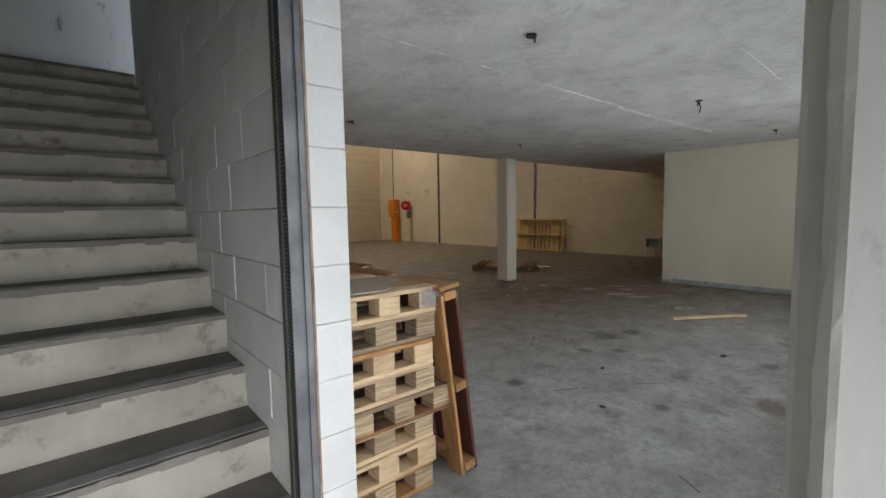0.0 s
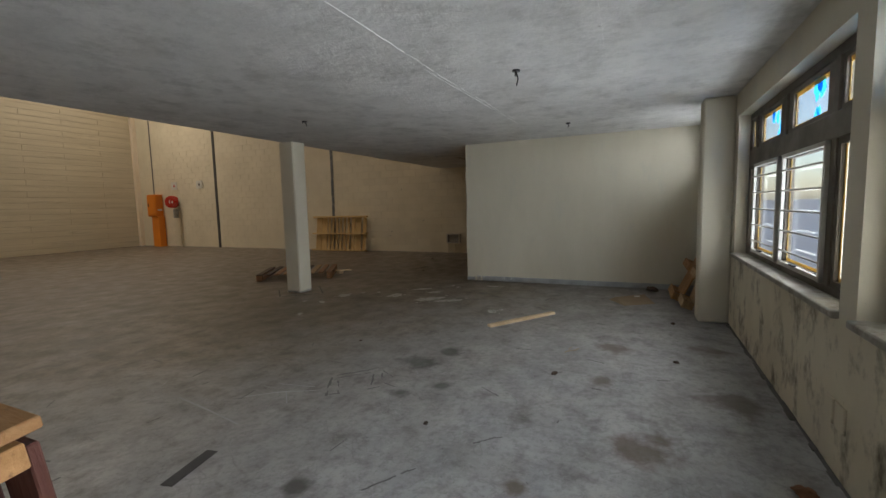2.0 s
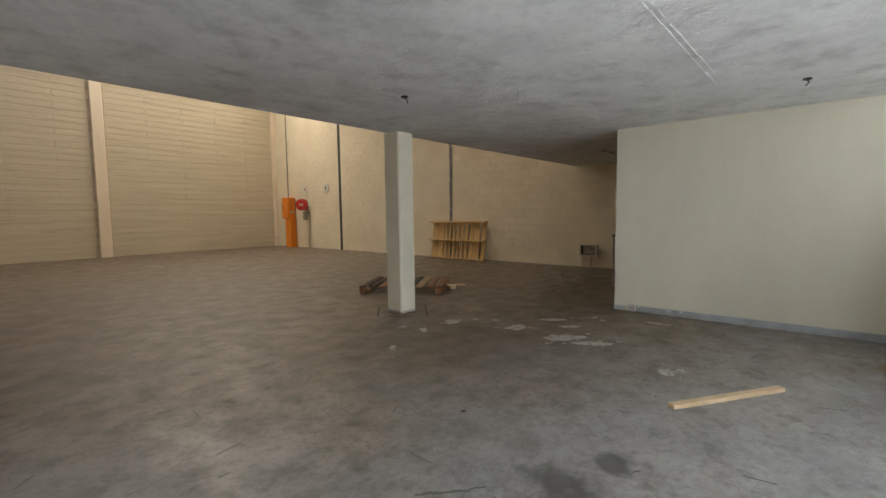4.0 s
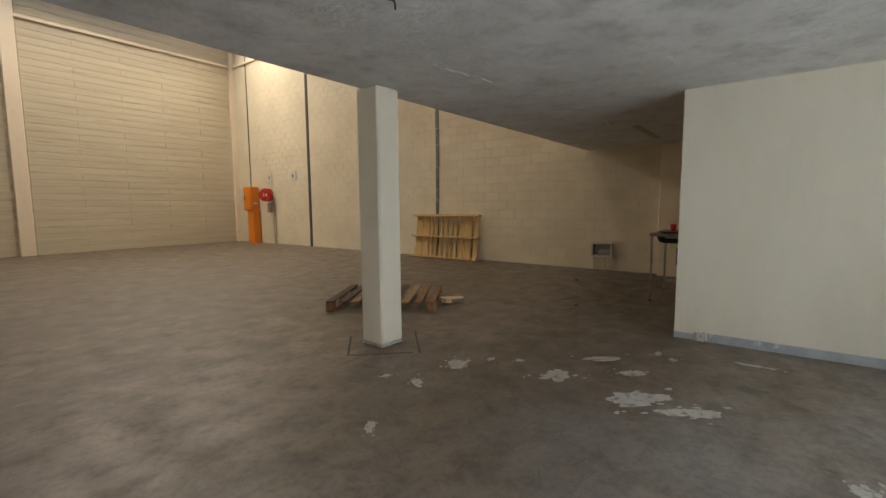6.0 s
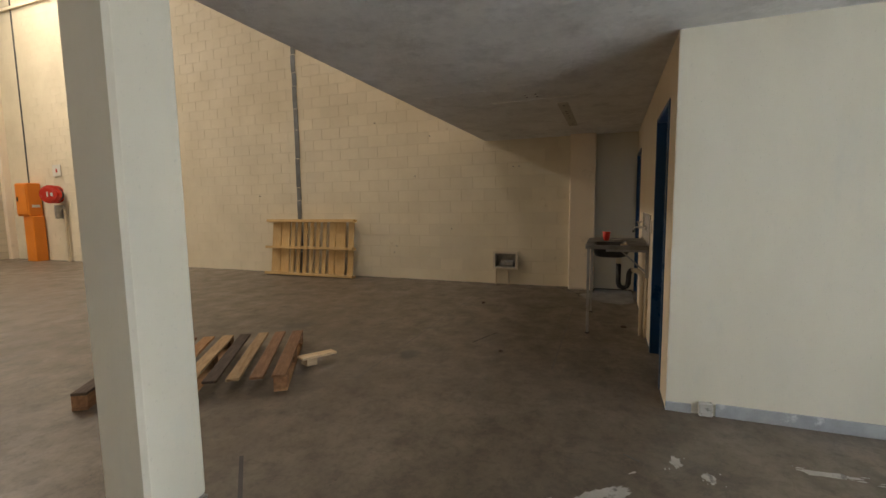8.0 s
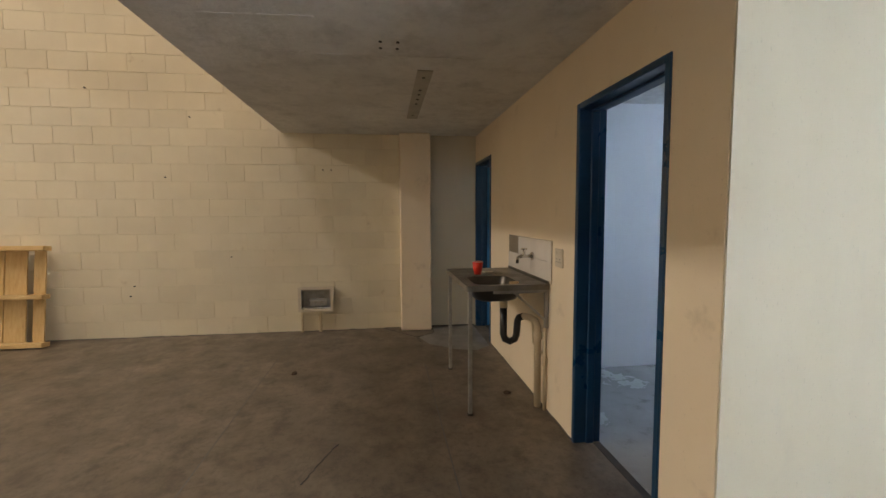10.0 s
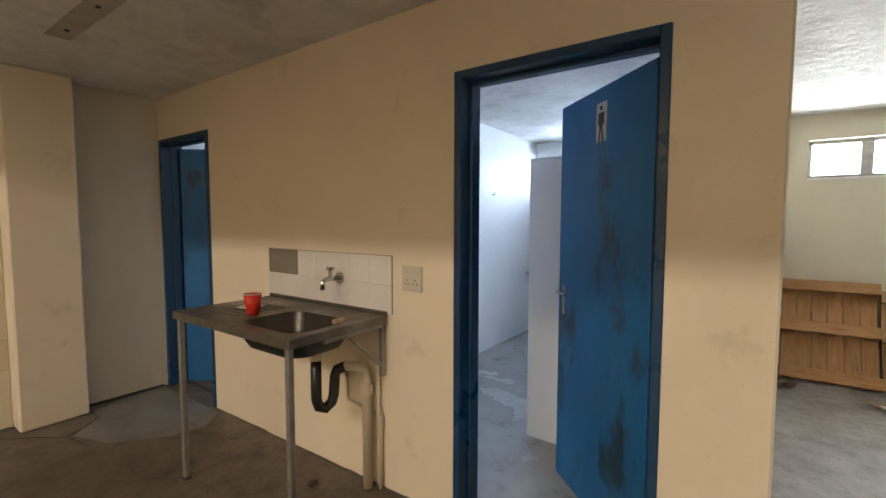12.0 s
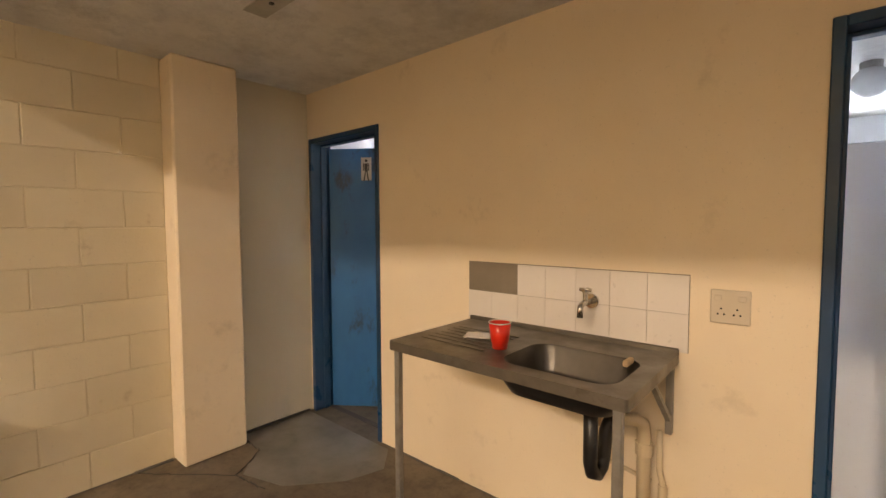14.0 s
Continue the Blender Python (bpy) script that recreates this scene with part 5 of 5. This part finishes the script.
for k in range(26):
    x, y, a, l = random.uniform(2.2, 4.6), random.uniform(1.2, 4.2), random.gauss(40, 25), random.uniform(0.03, 0.14)
    w = random.uniform(0.001, 0.003)
    box(bm, -l / 2, l / 2, -w, w, 0, 0.0015, m=pose(x, y, 0, 0, 0, a))
for x0, y0, x1, y1, w in ((2.98, 3.78, 2.92, 3.4, 0.007), (2.92, 3.4, 2.85, 3.02, 0.005), (3.3, 3.2, 3.45, 2.9, 0.004), (3.35, 3.1, 3.2, 2.95, 0.005), (3.45, 3.25, 3.5, 2.95, 0.003),
                          (3.15, 3.35, 3.4, 3.05, 0.003), (5.2, 2.6, 5.6, 2.1, 0.003), (2.2, 1.5, 2.05, 0.95, 0.004)):
    box(bm, 0, math.hypot(x1 - x0, y1 - y0), -w, w, 0, 0.0015, m=pose(x0, y0, 0, 0, 0, math.degrees(math.atan2(y1 - y0, x1 - x0))))
structure("floor_scratches", bm, M_scratch, "thin pale scratches in the concrete floor", "scratch")
bm = bmesh.new()
for k in range(60):
    x, y, a, l = random.uniform(2.0, 8.0), random.uniform(0.4, 5.0), random.uniform(0, 180), random.uniform(0.03, 0.16)
    w = random.uniform(0.002, 0.006)
    box(bm, -l / 2, l / 2, -w, w, 0, 0.0018, m=pose(x, y, 0, 0, 0, a))
for x0, y0, x1, y1, w in ((3.727, 2.969, 3.96, 2.74, 0.011), (3.727, 2.969, 3.41, 2.776, 0.012), (3.70, 2.90, 3.90, 2.72, 0.006), (3.66, 2.86, 3.48, 2.72, 0.008), (3.88, 2.67, 3.70, 2.57, 0.008),
                          (3.93, 2.62, 3.83, 2.56, 0.006), (3.98, 2.64, 3.9, 2.5, 0.006), (3.42, 2.76, 3.5, 2.68, 0.007), (3.55, 2.6, 3.68, 2.5, 0.004), (3.95, 2.76, 4.02, 2.72, 0.006),
                          (3.95, 1.75, 3.86, 1.6, 0.005), (3.2, 1.55, 3.32, 1.42, 0.005), (2.6, 1.9, 2.85, 1.75, 0.006)):
    steps = max(2, int(math.hypot(x1 - x0, y1 - y0) / 0.035))
    for q in range(steps):
        if random.random() < 0.12:
            continue
        ax, ay = x0 + (x1 - x0) * q / steps + random.uniform(-0.004, 0.004), y0 + (y1 - y0) * q / steps + random.uniform(-0.004, 0.004)
        v = w * random.uniform(0.4, 1.1)
        box(bm, 0, 1.25 * math.hypot(x1 - x0, y1 - y0) / steps, -v, v, 0, 0.0018, m=pose(ax, ay, 0, 0, 0, math.degrees(math.atan2(y1 - y0, x1 - x0)) + random.uniform(-8, 8)))
structure("floor_scuffs", bm, M_scuff, "short dark scuff marks on the concrete floor", "scuff")

# ---- block courses, last ----
def block_mesh(name, L, H, D, axis, mat, b=0.006):
    """Front of one wall block with sloped edges; axis is the wall's outward direction."""
    me = bpy.data.meshes.new(name)
    h, l = H / 2, L / 2
    back = [(-l, -h, 0), (l, -h, 0), (l, h, 0), (-l, h, 0)]
    mid = [(u, v, D - b) for u, v, _ in back]
    front = [(-l + b, -h + b, D), (l - b, -h + b, D), (l - b, h - b, D), (-l + b, h - b, D)]
    vs = []
    for u, v, d in back + mid + front:
        vs.append({"-x": (-d, -u, v), "-y": (u, -d, v), "+x": (d, u, v)}[axis])
    fs = [(8, 9, 10, 11)] + [(i, (i + 1) % 4, 4 + (i + 1) % 4, 4 + i) for i in range(4)] + [(4 + i, 4 + (i + 1) % 4, 8 + (i + 1) % 4, 8 + i) for i in range(4)]
    me.from_pydata(vs, [], fs)
    me.materials.append(mat)
    return me


def courses(u0, u1, z0, z1, step=0.2, run=0.4):
    """Running bond of 0.4 x 0.2 m: middle, length and height of every block."""
    out, j, z = [], 0, z0
    while z < z1 - 0.02:
        u = u0 - (run / 2 if j % 2 else 0.0)
        while u < u1 - 0.02:
            a, b = max(u, u0), min(u + run, u1)
            if b - a > 0.05:
                out.append(((a + b) / 2, b - a - 0.004, z + step / 2, j))
            u += run
        z += step
        j += 1
    return out


def lay(wall, blocks, axis, at, mat, near, seed, gap=0.004, bev=0.004, proud=0.014, step=0.2):
    """Blocks of a wall: those within near as objects of their own, the rest joined."""
    random.seed(seed)
    cache, verts, faces = {}, [], []
    for u, L, z, j in blocks:
        key = round(L, 2)
        if key not in cache:
            cache[key] = block_mesh("block", L, step - gap, proud, axis, mat, bev)
        me = cache[key]
        off = random.uniform(-0.0015, 0.0015)
        p = {"-x": (at + off, u, z), "-y": (u, at + off, z), "+x": (at + off, u, z)}[axis]
        m = pose(*p, random.uniform(-0.2, 0.2), random.uniform(-0.2, 0.2), random.uniform(-0.2, 0.2))
        if near(u, z):
            shared("block", me, wall, m)
        else:
            n = len(verts)
            verts += [m @ v.co for v in me.vertices]
            faces += [[n + i for i in f.vertices] for f in me.polygons]
    if verts:
        me = bpy.data.meshes.new("far_blocks")
        me.from_pydata(verts, [], faces)
        me.materials.append(mat)
        ob = new("far_blocks", me)
        ob.parent = wall
        ob["kind"] = "stuff"


lay(EASTW, courses(4.57, 15.25, 0, TOP, 0.206, 0.41) + courses(15.37, NORTH - 0.14, 0, TOP, 0.206, 0.41), "-x", EAST + 0.006, M_block, lambda u, z: u < 10.2 and z < 3.9, 1, 0.002, 0.0035, 0.0046, 0.206)
lay(NORTHW, courses(0.4, 6.08, 0, TOP, 0.2, 2.4) + courses(6.52, EAST - 0.16, 0, TOP, 0.2, 2.4), "-y", NORTH + 0.008, M_north, lambda u, z: False, 2, 0.011, 0.004, 0.008)
lay(BLK, courses(1.37, 4.85, 0.02, 4.2), "-x", 0.172, M_grey_block, lambda u, z: z < 3.4, 3, 0.003, 0.003, 0.009)
lay(BLK, courses(1.325, 4.85, 0, CEIL), "+x", 0.358, M_grey_block, lambda u, z: False, 4)
for j in range(20):
    shared("block", block_mesh("block", 0.142, 0.1985, 0.02, "-y", M_grey_block, 0.003), BLK, pose(0.299, 1.325, 0.12 + 0.2 * j, 0, 0, random.uniform(-0.4, 0.4)))
